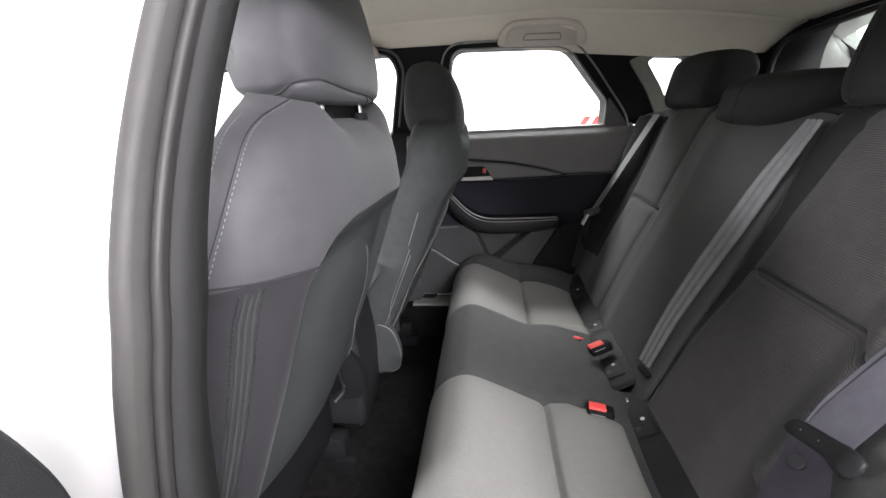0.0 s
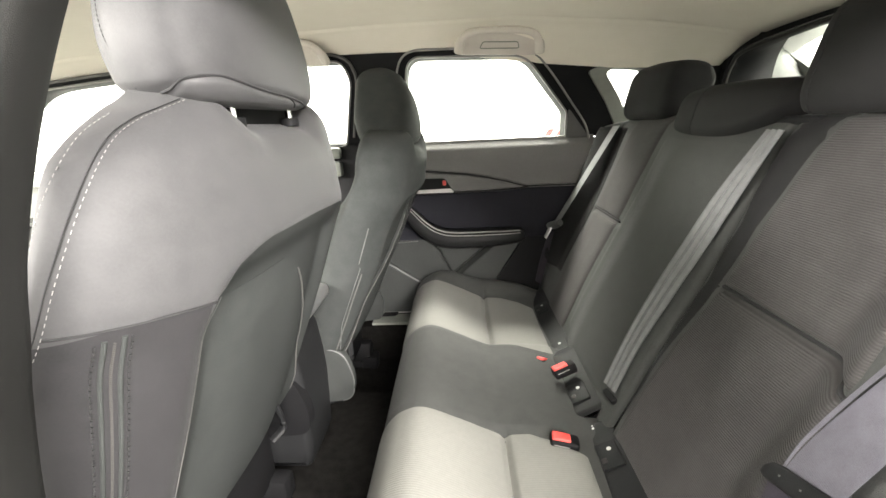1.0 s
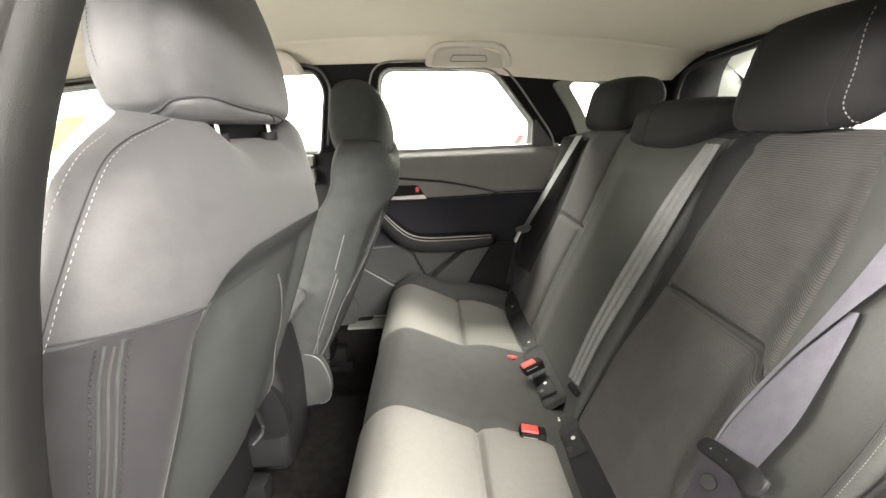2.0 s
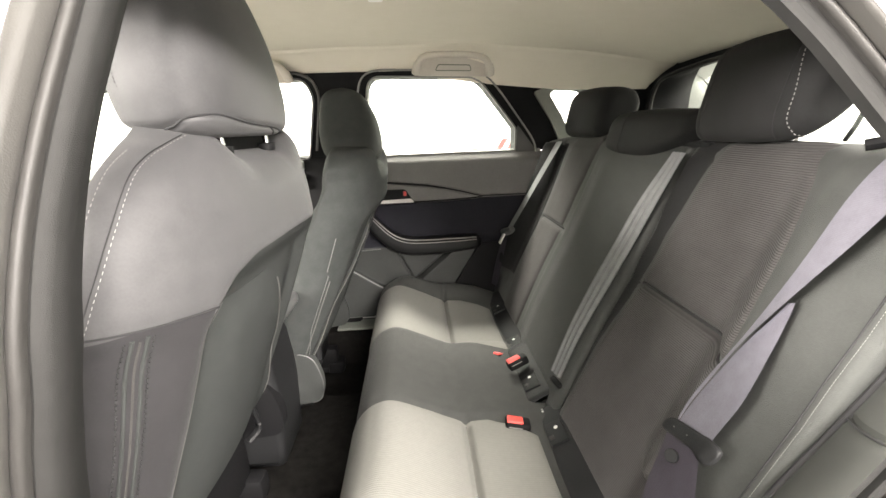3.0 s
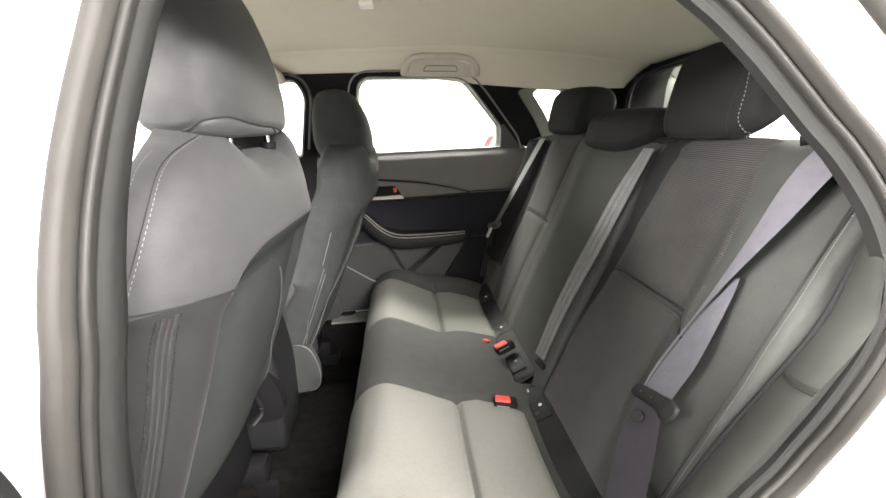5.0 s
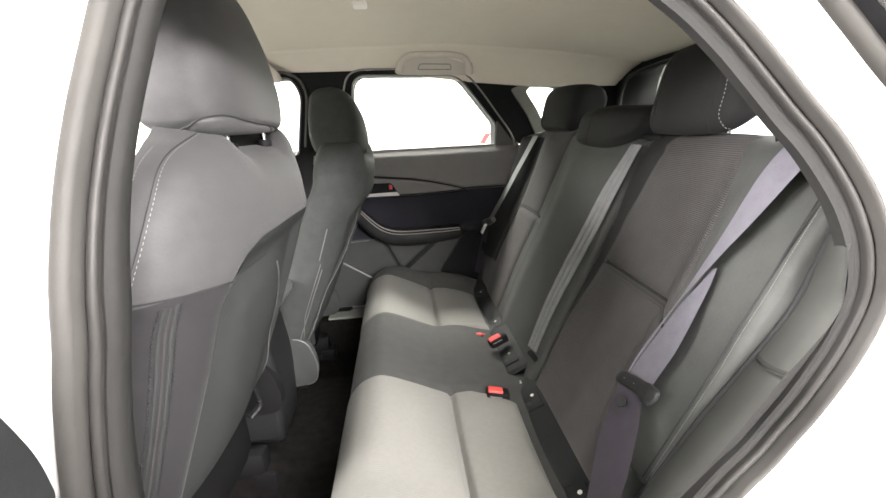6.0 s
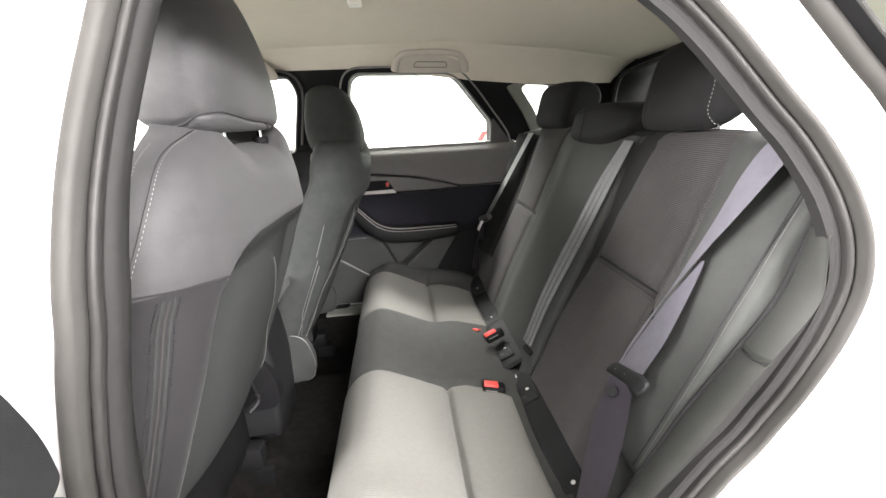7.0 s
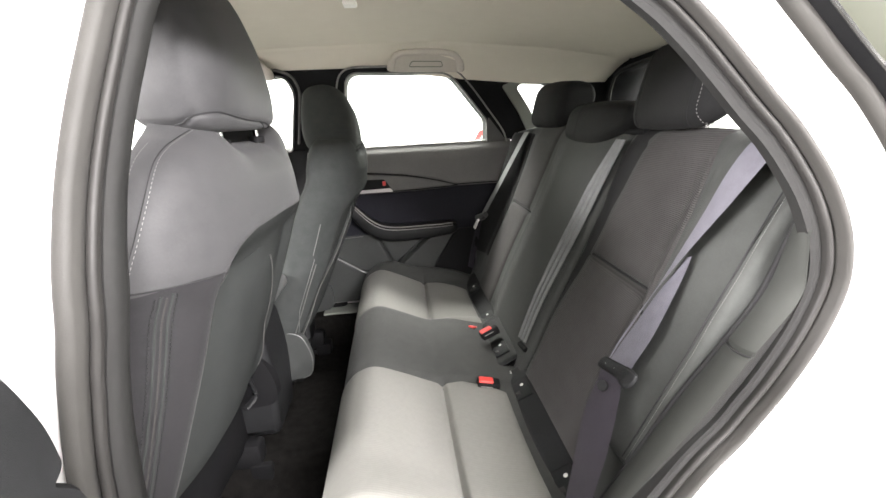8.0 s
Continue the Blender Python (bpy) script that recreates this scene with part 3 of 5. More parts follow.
def card_y(x, z):
    """The inner face of the closed rear door: padded top, stepped ornament, recess above the armrest, pocket below."""
    crease, low = lerp(x, CREASE_X, CREASE_Z), recess_top(x)
    y = 0.648 + 0.030 * ease(1.085, 1.125, z) - 0.004 * math.exp(-(((z - 1.065) / 0.03) ** 2))
    y += 0.010 * ease(crease + 0.004, crease - 0.003, z)
    y -= 0.005 * ease(crease - 0.006, crease - 0.016, z) * ease(low - 0.002, low + 0.006, z)
    y += 0.018 * ease(low + 0.003, low - 0.010, z)
    y -= 0.030 * ease(0.80, 0.76, z)
    shelf = lerp(x, [-0.42, -0.354, -0.229, -0.10, 0.4], [0.700, 0.674, 0.594, 0.545, 0.50])
    y -= 0.022 * ease(shelf + 0.006, shelf - 0.004, z)
    # moulded ribs of the lower panel: two grooves that run together downwards
    lower = ease(0.765, 0.745, z)
    y += lower * (0.020 * math.exp(-(((x - rib_x(z)) / 0.009) ** 2)) + 0.010 * math.exp(-(((x + 0.155 - (0.707 - z) * 0.47) / 0.005) ** 2)))
    y -= 0.012 * ease(rib_x(z), rib_x(z) + 0.02, x) * lower
    return y


def far_door():
    door = thing("rear_door", (-0.02, 0.68, 0.42), "closed rear car door with charcoal padded trim and armrest", "car door")
    bm = bmesh.new()
    xs = [-0.42 + 0.83 * i / 150 for i in range(151)]
    zs = [0.475 + 0.647 * i / 220 for i in range(221)]
    sheet(bm, [[(x, card_y(x, z), z) for x in xs] for z in zs])
    part("trim_card", bm, DOOR_PAD, door, "charcoal padded door trim", 30)
    bm = bmesh.new()
    box(bm, (-0.005, 0.725, 0.775), (0.83, 0.04, 0.69), 0.005)
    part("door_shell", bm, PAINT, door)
    # dark recess between ornament and armrest
    bm = bmesh.new()
    rows = []
    for i in range(31):
        row = []
        for x in xs[2:-2]:
            z = 0.763 + (recess_top(x) - 0.008 - 0.763) * i / 30
            row.append((x, card_y(x, z) - 0.003, z))
        rows.append(row)
    sheet(bm, rows)
    part("recess", bm, DOOR_RECESS, door, "blue-black cloth recess over the armrest")
    # black rods stand for shade in the crease and along the recess's top
    bm = bmesh.new()
    line = [(x, lerp(x, CREASE_X, CREASE_Z) - 0.003) for x in xs[4:-2]]
    tube(bm, [Vector((x, card_y(x, z) - 0.001, z)) for x, z in line], lambda u: 0.0056 - 0.0028 * ease(0.35, 0.72, u), 8, flat=1.0)
    part("crease_shade", bm, THREAD_DARK, door, "black rod for the shaded crease under the padded top")
    bm = bmesh.new()
    tube(bm, [Vector((x, card_y(x, recess_top(x)) - 0.001, recess_top(x) - 0.002)) for x in xs[4:-42]], 0.0026, 8)
    part("crease_shade", bm, THREAD_DARK, door)
    bm = bmesh.new()
    sheet(bm, [[(x, card_y(x, z) - 0.0025, z) for x in xs[1:-1]] for z in [0.478 + (0.764 - 0.478) * i / 90 for i in range(91)]])
    part("lower_panel", bm, LOWER_TRIM, door, "dark grey grained lower panel with moulded ribs", 30)
    # armrest: a deep padded bar, square at its tail end, rising into a pull towards the front
    spine = spline([(-0.302, 0, 0.915), (-0.262, 0, 0.868), (-0.215, 0, 0.818), (-0.165, 0, 0.784), (-0.11, 0, 0.771), (0.0, 0, 0.769), (0.10, 0, 0.773), (0.160, 0, 0.777)], 60)
    bm = bmesh.new()
    loops, edge_a, edge_b = [], [], []
    for i, p in enumerate(spine):
        u = i / 59
        way = (spine[min(59, i + 1)] - spine[max(0, i - 1)]).normalized()
        rise = Vector((-way.z, 0, way.x))
        h = lerp(u, [0, 0.05, 0.2, 0.4, 0.75, 0.95, 0.985, 1], [0.012, 0.021, 0.026, 0.032, 0.031, 0.025, 0.022, 0.016])
        y0 = lerp(u, [0, 0.1, 0.3, 0.5, 0.85, 0.97, 1], [0.628, 0.606, 0.584, 0.576, 0.578, 0.586, 0.598])
        loop = []
        for k in range(20):
            c, q = math.cos(math.tau * k / 20), math.sin(math.tau * k / 20)
            half = (0.672 - y0) / 2
            loop.append(p + rise * (h * math.copysign(abs(q) ** 0.55, q)) + Vector((0, y0 + half - half * math.copysign(abs(c) ** 0.55, c), 0)))
        loops.append(loop)
        edge_a.append(p + rise * (h * 0.97) + Vector((0, y0 + 0.008, 0)))
        edge_b.append(p + rise * (h * 0.66) + Vector((0, y0 + 0.0015, 0)))
    loft(bm, loops)
    rest = part("armrest", bm, PLASTIC, door, "black padded armrest with a raised pull", 50)
    for line, r in ((edge_a, 0.0026), (edge_b, 0.0018)):
        bm = bmesh.new()
        tube(bm, line[2:-2], r, 6)
        part("seam", bm, FRAME_GREY, rest, "pale grey piping along the armrest")
    # inner latch: cup, chrome pull, red lock tab
    bm = bmesh.new()
    cup = round_loop([(-0.235, 0.948), (-0.225, 0.992), (-0.125, 0.990), (-0.100, 0.948)], [0.01, 0.008, 0.012, 0.01])
    plate(bm, cup, [], 0.012, lambda a, b, d: (a, card_y(a, b) - 0.005 + d, b))
    latch = part("latch_cup", bm, PLASTIC_DARK, door, "black latch cup")
    bm = bmesh.new()
    plate(bm, round_loop([(-0.236, 0.941), (-0.230, 0.951), (-0.106, 0.953), (-0.094, 0.940)], 0.003), [], 0.012, lambda a, b, d: (a, 0.632 + (b - 0.94) * 0.9 + d, b))
    part("pull", bm, SATIN, latch, "satin silver pull")
    bm = bmesh.new()
    box(bm, (-0.128, 0.647, 0.974), (0.013, 0.010, 0.018), 0.003)
    part("lock_tab", bm, RED, latch, "red lock tab")
    # pocket lip
    bm = bmesh.new()
    tube(bm, spline([(-0.41, 0.628, 0.698), (-0.354, 0.626, 0.676), (-0.29, 0.624, 0.634), (-0.229, 0.622, 0.596), (-0.12, 0.62, 0.555)], 30), 0.0038, 8)
    part("pocket_lip", bm, GREY_RIM, door, "grey edge of the door pocket")
    bm = bmesh.new()
    tube(bm, spline([(-0.36, 0.627, 0.757), (-0.30, 0.622, 0.760), (-0.235, 0.618, 0.764)], 16), 0.002, 6)
    part("seam", bm, GREY_RIM, door)
    return door


far_door()


# ---------------------------------------------------------------- roof
def roof_z(x, y):
    """The headliner: crowned across, falling towards the tail, turned down at its edges."""
    top = lerp(x, [-1.6, -1.2, -0.8, -0.3, 0.1, 0.45, 0.74], [1.40, 1.43, 1.455, 1.470, 1.468, 1.430, 1.384])
    edge = lerp(x, [-1.6, -1.2, -0.8, -0.45, -0.06, 0.20, 0.45, 0.78], [1.36, 1.385, 1.392, 1.392, 1.388, 1.352, 1.326, 1.318])
    # a crease along each side, beyond which the cloth turns down to the rail over the doors
    crease = lerp(x, [-0.9, -0.19, 0.14, 0.5], [0.455, 0.448, 0.425, 0.385])
    a = abs(y)
    if a < crease:
        return top - 0.010 * (a / crease) ** 3 + 0.005 * math.exp(-(((crease - a) / 0.012) ** 2))
    s = min(1.0, (a - crease) / (0.575 - crease))
    return edge + (top - 0.010 - edge) * (1 - s ** 1.5) + 0.005 * math.exp(-(((crease - a) / 0.006) ** 2))


def ceiling_of_car():
    bm = bmesh.new()
    xs = [-1.6 + 2.36 * i / 70 for i in range(71)]
    ys = [-0.575 + 1.15 * j / 180 for j in range(181)]
    low = [[(x, y, roof_z(x, y)) for y in ys] for x in xs]
    high = [[(x, y, roof_z(x, y) + 0.012) for y in ys] for x in xs]
    sheet(bm, low)
    sheet(bm, high)
    for a, b in ((low[0], high[0]), (low[-1], high[-1])):
        sheet(bm, [a, b])
    liner = tagged(mesh_object("ceiling", bm, LINER, 50), "beige cloth headliner of the car's roof", "headliner", kind="structure")
    bm = bmesh.new()
    xs = [-1.7 + 2.7 * i / 40 for i in range(41)]
    ys = [-0.64 + 1.28 * j / 40 for j in range(41)]
    a = [[(x, y, roof_z(min(0.74, x), y * 0.9) + 0.035 - max(0, x - 0.74) * 0.08) for y in ys] for x in xs]
    b = [[(x, y, roof_z(min(0.74, x), y * 0.9) + 0.050 - max(0, x - 0.74) * 0.08) for y in ys] for x in xs]
    sheet(bm, a)
    sheet(bm, b)
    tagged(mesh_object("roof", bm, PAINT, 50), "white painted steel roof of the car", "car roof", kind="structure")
    # interior lamp, just at the top of the view
    bm = bmesh.new()
    z = roof_z(-0.13, -0.05)
    box(bm, (-0.142, -0.045, z - 0.004), (0.030, 0.034, 0.012), 0.004)
    lamp = thing("dome_lamp", (-0.145, -0.01, z), "small white dome lamp in the headliner", "lamp")
    part("lens", bm, BRAKE_LIT, lamp)


ceiling_of_car()


def grab_handle(cx, label):
    y0 = 0.520
    base = thing("grab_handle", (cx, y0, 1.41), label, "grab handle", "roof grab handles")
    line = spline([(cx - 0.124, y0 + 0.004, 1.392), (cx - 0.118, y0 - 0.020, 1.412), (cx - 0.098, y0 - 0.040, 1.432), (cx - 0.05, y0 - 0.047, 1.437), (cx + 0.05, y0 - 0.047, 1.434),
                   (cx + 0.098, y0 - 0.040, 1.424), (cx + 0.118, y0 - 0.020, 1.402), (cx + 0.124, y0 + 0.004, 1.380)], 50)
    bm = bmesh.new()
    tube(bm, line, lambda s: 0.0115 if 0.12 < s < 0.88 else 0.0145, 12, flat=0.9)
    part("grip", bm, LINER_PLASTIC, base)
    bm = bmesh.new()
    plate(bm, round_loop([(cx - 0.128, 1.384), (cx - 0.110, 1.436), (cx + 0.110, 1.430), (cx + 0.128, 1.374)], 0.018), [], 0.012,
          lambda a, b, d: (a, 0.528 - (b - 1.385) * 0.75 + d, b))
    part("backing", bm, LINER_PLASTIC, base)
    bm = bmesh.new()
    tube(bm, [Vector((a, 0.524 - (b - 1.385) * 0.75, b)) for a, b in round_loop([(cx - 0.06, 1.396), (cx - 0.05, 1.412), (cx + 0.055, 1.408), (cx + 0.06, 1.392)], 0.006)], 0.0015, 6, closed=True)
    part("hook_groove", bm, GREY_TRIM, base)
    return base


grab_handle(0.062, "beige plastic grab handle above the rear window")
grab_handle(-0.60, "beige plastic grab handle above the front window")


# ---------------------------------------------------------------- tail end of the cabin
def tail():
    end = thing("tailgate", (0.95, 0.0, 0.6), "black trimmed tailgate with a bright rear window", "tailgate", kind="structure")
    gate = lambda a, b, d: (1.02 + (1.30 - b) * 0.55 + d, a, b)
    glass = round_loop([(-0.44, 1.10), (-0.51, 1.26), (-0.61, 1.345), (-0.60, 1.395), (0.60, 1.395), (0.61, 1.345), (0.51, 1.26), (0.44, 1.10)], [0.06, 0.04, 0.02, 0.02, 0.02, 0.02, 0.04, 0.06])
    bm = bmesh.new()
    plate(bm, [(-0.70, 0.55), (-0.69, 1.25), (-0.67, 1.46), (0.67, 1.46), (0.69, 1.25), (0.70, 0.55)], [glass], 0.05, gate)
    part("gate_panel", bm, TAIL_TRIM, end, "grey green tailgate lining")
    bm = bmesh.new()
    bm.faces.new([bm.verts.new(gate(a, b, 0.02)) for a, b in glass])
    pane = part("pane", bm, GLASS, end)
    pane.visible_shadow = False
    # lighter trim tone than the lining, for the light on the sill
    bm = bmesh.new()
    box(bm, (1.03, 0.0, 1.105), (0.10, 1.04, 0.018), 0.006)
    part("ledge", bm, GREY_TRIM, end, "ledge under the rear window, paler to hold the light on it")
    # black frame at the end of the headliner, with its rubber edges
    bm = bmesh.new()
    line = spline([(0.80, 0.60, 1.05), (0.775, 0.57, 1.22), (0.768, 0.535, 1.322), (0.760, 0.43, 1.360), (0.755, 0.0, 1.380), (0.760, -0.43, 1.350), (0.768, -0.535, 1.322), (0.775, -0.57, 1.22), (0.80, -0.60, 1.05)], 90)
    rows = []
    for p in line:
        c = Vector((0, -p.y * 0.03, -0.008))
        rows.append([p + Vector((-0.012, 0, 0.03)), p + Vector((-0.006, 0, -0.004)), p + Vector((0.03, 0, 0)) + c * 0.5, p + Vector((0.06, 0, 0.004)) + c, p + Vector((0.10, 0, 0.018)) + c, p + Vector((0.15, 0, 0.034)), p + Vector((0.15, 0, 0.06)), p + Vector((0.0, 0, 0.06))])
    sheet(bm, rows, close_u=True)
    part("end_frame", bm, PLASTIC_DARK, end, "black trim round the tailgate opening")
    bm = bmesh.new()
    tube(bm, [p + Vector((-0.004, -p.y * 0.03, -0.012)) for p in line], 0.006, 8)
    part("seal", bm, RUBBER, end)
    # smooth lining that runs from the frame to the edge of the rear window
    rim = spline([gate(q, h, 0.0) for q, h in ((0.66, 0.95), (0.60, 1.12), (0.575, 1.25), (0.628, 1.335), (0.605, 1.405), (0.30, 1.418), (0.0, 1.420), (-0.30, 1.418), (-0.605, 1.405), (-0.628, 1.335), (-0.575, 1.25), (-0.60, 1.12), (-0.66, 0.95))], 90)
    bm = bmesh.new()
    sheet(bm, [[p + Vector((0.125, 0, 0.026)), (p + Vector((0.125, 0, 0.03))).lerp(q, 0.5) + Vector((0, 0.006 if p.y > 0 else -0.006, 0.004)), q, q + Vector((0.012, 0, 0)), q + Vector((0.012, 0.02 if q.y > 0 else -0.02, 0.03)), p + Vector((0.13, 0.02 if p.y > 0 else -0.02, 0.05))] for p, q in zip(line, rim) if p.y > -0.2], close_u=True)
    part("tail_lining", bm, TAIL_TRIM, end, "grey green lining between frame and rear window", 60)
    # wiper arm lying on the rear window
    bm = bmesh.new()
    tube(bm, [Vector((1.128, 0.160, 1.135)), Vector((1.118, 0.130, 1.175)), Vector((1.104, 0.100, 1.222))], 0.0065, 8)
    part("wiper_arm", bm, PLASTIC, end, "dark wiper arm across the rear window")
    # load cover and side walls of the luggage space
    bm = bmesh.new()
    box(bm, (0.80, 0.0, 1.02), (0.50, 1.16, 0.02), 0.006)
    part("load_cover", bm, PLASTIC_DARK, end)
    bm = bmesh.new()
    box(bm, (0.70, -0.66, 0.85), (0.50, 0.05, 0.60), 0.02)
    part("side_lining", bm, PLASTIC_DARK, end)
    near_light = round_loop([(0.50, 1.17), (0.47, 1.30), (0.66, 1.30), (0.72, 1.17)], 0.03)
    bm = bmesh.new()
    plate(bm, [(0.42, 1.10), (0.36, 1.36), (0.93, 1.31), (0.95, 1.10)], [near_light], 0.05, lambda a, b, d: (a, -(0.66 - 0.45 * (b - 1.12)) + d, b))
    part("tail_pillar_trim", bm, PLASTIC_DARK, end)


tail()


# ---------------------------------------------------------------- front end of the cabin
def front_end():
    end = thing("windscreen", (-1.7, 0.0, 0.9), "windscreen with pillars and a grey dashboard below", "windscreen", kind="structure")
    pane = lambda a, b, d: (-2.10 + (b - 1.05) * 1.75 + d, a, b)
    glass = round_loop([(-0.66, 1.06), (-0.56, 1.38), (0.56, 1.38), (0.66, 1.06)], 0.05)
    bm = bmesh.new()
    plate(bm, [(-0.80, 0.98), (-0.66, 1.42), (0.66, 1.42), (0.80, 0.98)], [glass], 0.03, pane)
    part("frame", bm, LINER_PLASTIC, end, "beige pillar trim")
    bm = bmesh.new()
    tube(bm, [Vector(pane(a, b, 0.004)) for a, b in glass], 0.007, 8, closed=True)
    part("seal", bm, PLASTIC_DARK, end)
    bm = bmesh.new()
    bm.faces.new([bm.verts.new(pane(a, b, 0.015)) for a, b in glass])
    p = part("pane", bm, GLASS, end)
    p.visible_shadow = False
    dash = thing("dashboard", (-1.55, 0.0, 0.6), "grey dashboard under the windscreen", "dashboard")
    bm = bmesh.new()
    prof = [(-1.95, 0.70), (-1.95, 1.02), (-1.85, 1.035), (-1.62, 1.02), (-1.50, 0.99), (-1.46, 0.95), (-1.48, 0.85), (-1.55, 0.70)]
    sweep_across(bm, prof, -0.72, 0.72, 0.04, 20)
    part("dash_top", bm, SOFT_TRIM, dash)
    bm = bmesh.new()
    box(bm, (-1.465, 0.2, 0.93), (0.02, 0.9, 0.012), 0.003)
    part("trim_strip", bm, CHROME, dash)
    paper = thing("window_sticker", (-0.95, 0.68, 1.13), "yellow-green paper sheet on the front window", "sticker")
    bm = bmesh.new()
    plate(bm, STICKER_LOOP, [], 0.002, lambda a, b, d: far_at(a, b, 0.040 - d))
    part("sheet", bm, STICKER, paper)


front_end()


# ---------------------------------------------------------------- floor
def floor_z(x, y):
    hump = ease(-0.19, -0.15, y) * ease(0.27, 0.225, y)
    sill = max(ease(0.575, 0.592, y), ease(-0.62, -0.68, y))
    return 0.285 + 0.105 * hump + 0.140 * sill


def cabin_floor():
    bm = bmesh.new()
    xs = [-1.7 + 1.75 * i / 60 for i in range(61)]
    ys = [-0.72 + 1.44 * j / 120 for j in range(121)]
    sheet(bm, [[(x, y, floor_z(x, y) + 0.004 * noise.noise((x * 9, y * 9, 0))) for y in ys] for x in xs])
    sheet(bm, [[(x, y, 0.24) for y in ys] for x in xs])
    tagged(mesh_object("floor", bm, CARPET, 60), "black carpeted car floor with a centre tunnel", "car floor", kind="structure")
    plate_thing = thing("door_sill", (-0.345, 0.640, 0.423), "pale grey sill plate by the closed door", "sill plate")
    bm = bmesh.new()
    box(bm, (-0.345, 0.655, 0.428), (0.19, 0.085, 0.012), 0.004)
    part("plate", bm, GREY_TRIM, plate_thing)


cabin_floor()


# ---------------------------------------------------------------- front seats
SEAT_Z = [0.56, 0.575, 0.62, 0.70, 0.80, 0.90, 1.00, 1.04, 1.10, 1.15, 1.19, 1.215, 1.232, 1.242, 1.247]
SEAT_X = [-0.560, -0.556, -0.541, -0.514, -0.480, -0.446, -0.4135, -0.400, -0.391, -0.387, -0.388, -0.390, -0.392, -0.394, -0.395]
SEAT_D = [0.085, 0.100, 0.116, 0.125, 0.130, 0.135, 0.138, 0.138, 0.128, 0.116, 0.103, 0.090, 0.070, 0.045, 0.015]
SEAT_W = [0.240, 0.250, 0.262, 0.272, 0.282, 0.290, 0.296, 0.298, 0.291, 0.273, 0.240, 0.206, 0.172, 0.13, 0.07]


def pocket_top(off):
    return curve(off, [-0.25, -0.19, -0.158, -0.094, 0.0, 0.13, 0.25], [1.012, 1.037, 1.060, 1.073, 1.074, 1.068, 1.050])


def inner_width(z):
    """Half width towards the car's middle, where the shoulder is squarer."""
    return curve(z, SEAT_Z, SEAT_W) + curve(z, [1.10, 1.15, 1.19, 1.215, 1.232, 1.242, 1.247], [0.0, 0.016, 0.064, 0.088, 0.096, 0.082, 0.06])


def outer_width(z):
    """Half width of the seat back on its door side, where the shoulder is cut away."""
    return curve(z, SEAT_Z, SEAT_W) * (1 - curve(z, [1.0, 1.03, 1.06, 1.09, 1.12, 1.17, 1.20, 1.24], [0, 0.0, 0.003, 0.008, 0.016, 0.034, 0.055, 0.09]))


def seat_point(angle, z, lift=0.0):
    """A point of the seat back at a turn from straight behind (degrees) and a height, lifted off the cover."""
    xc, d, w = curve(z, SEAT_Z, SEAT_X), curve(z, SEAT_Z, SEAT_D), curve(z, SEAT_Z, SEAT_W)
    a = radians(angle)
    c, s = math.cos(a), math.sin(a)
    thin = ease(0.98, 1.12, z) * ease(0.0, -0.5, s)
    w = outer_width(z) if s < 0 else inner_width(z)
    xc, d = xc + 0.35 * d * thin, d * (1 - 0.35 * thin)
    depth = d if c > 0 else curve(z, SEAT_Z, [0.10, 0.11, 0.11, 0.11, 0.10, 0.085, 0.065, 0.058, 0.050, 0.045, 0.042, 0.038, 0.032, 0.022, 0.01])
    off = w * math.copysign(abs(s) ** 0.8, s)
    if c < 0:
        depth *= 1 - 0.6 * thin
    x = xc + depth * math.copysign(abs(c) ** (0.8 + 0.12 * thin), c)
    if c > 0:
        hollow = ease(-0.212, -0.150, off) * ease(0.25, 0.18, off) * ease(pocket_top(off) + 0.010, pocket_top(off) - 0.055, z)
        x -= 0.036 * hollow
    n = Vector((c * w, s * d, 0)).normalized()
    # the shoulder dips between the headrest's posts
    dip = 0.44 * ease(-0.10, -0.03, off) * ease(0.19, 0.12, off)
    z -= max(0.0, z - 1.14) * dip * ease(-0.15, 0.15, c) + 0.25 * max(0.0, z - 1.17) * ease(-0.08, -0.16, off)
    return Vector((x, off, z)) + n * lift


def seat_off(off, z, lift=0.0):
    w = outer_width(z) if off < 0 else inner_width(z)
    s = max(-1, min(1, off / w))
    return seat_point(math.degrees(math.asin(math.copysign(abs(s) ** 1.25, s))), z, lift)


HEAD_Z = [1.214, 1.218, 1.226, 1.238, 1.28, 1.33, 1.38, 1.41, 1.428, 1.436, 1.440]
HEAD_X = [-0.332, -0.333, -0.334, -0.336, -0.335, -0.334, -0.336, -0.339, -0.342, -0.344, -0.345]
HEAD_D = [0.034, 0.044, 0.052, 0.058, 0.062, 0.060, 0.052, 0.044, 0.032, 0.020, 0.006]
HEAD_W = [0.098, 0.114, 0.127, 0.136, 0.143, 0.136, 0.122, 0.107, 0.088, 0.066, 0.03]
HEAD_IN = [0.140, 0.158, 0.168, 0.173, 0.156, 0.122, 0.090, 0.072, 0.058, 0.044, 0.022]


def head_seam(angle):
    """Height of the seam that parts the headrest's rear cover from its underside, by the turn from straight behind."""
    return curve(angle, [-110, -92, -70, -45, -15, 15, 45, 75, 110], [1.212, 1.226, 1.238, 1.241, 1.233, 1.225, 1.219, 1.217, 1.216])


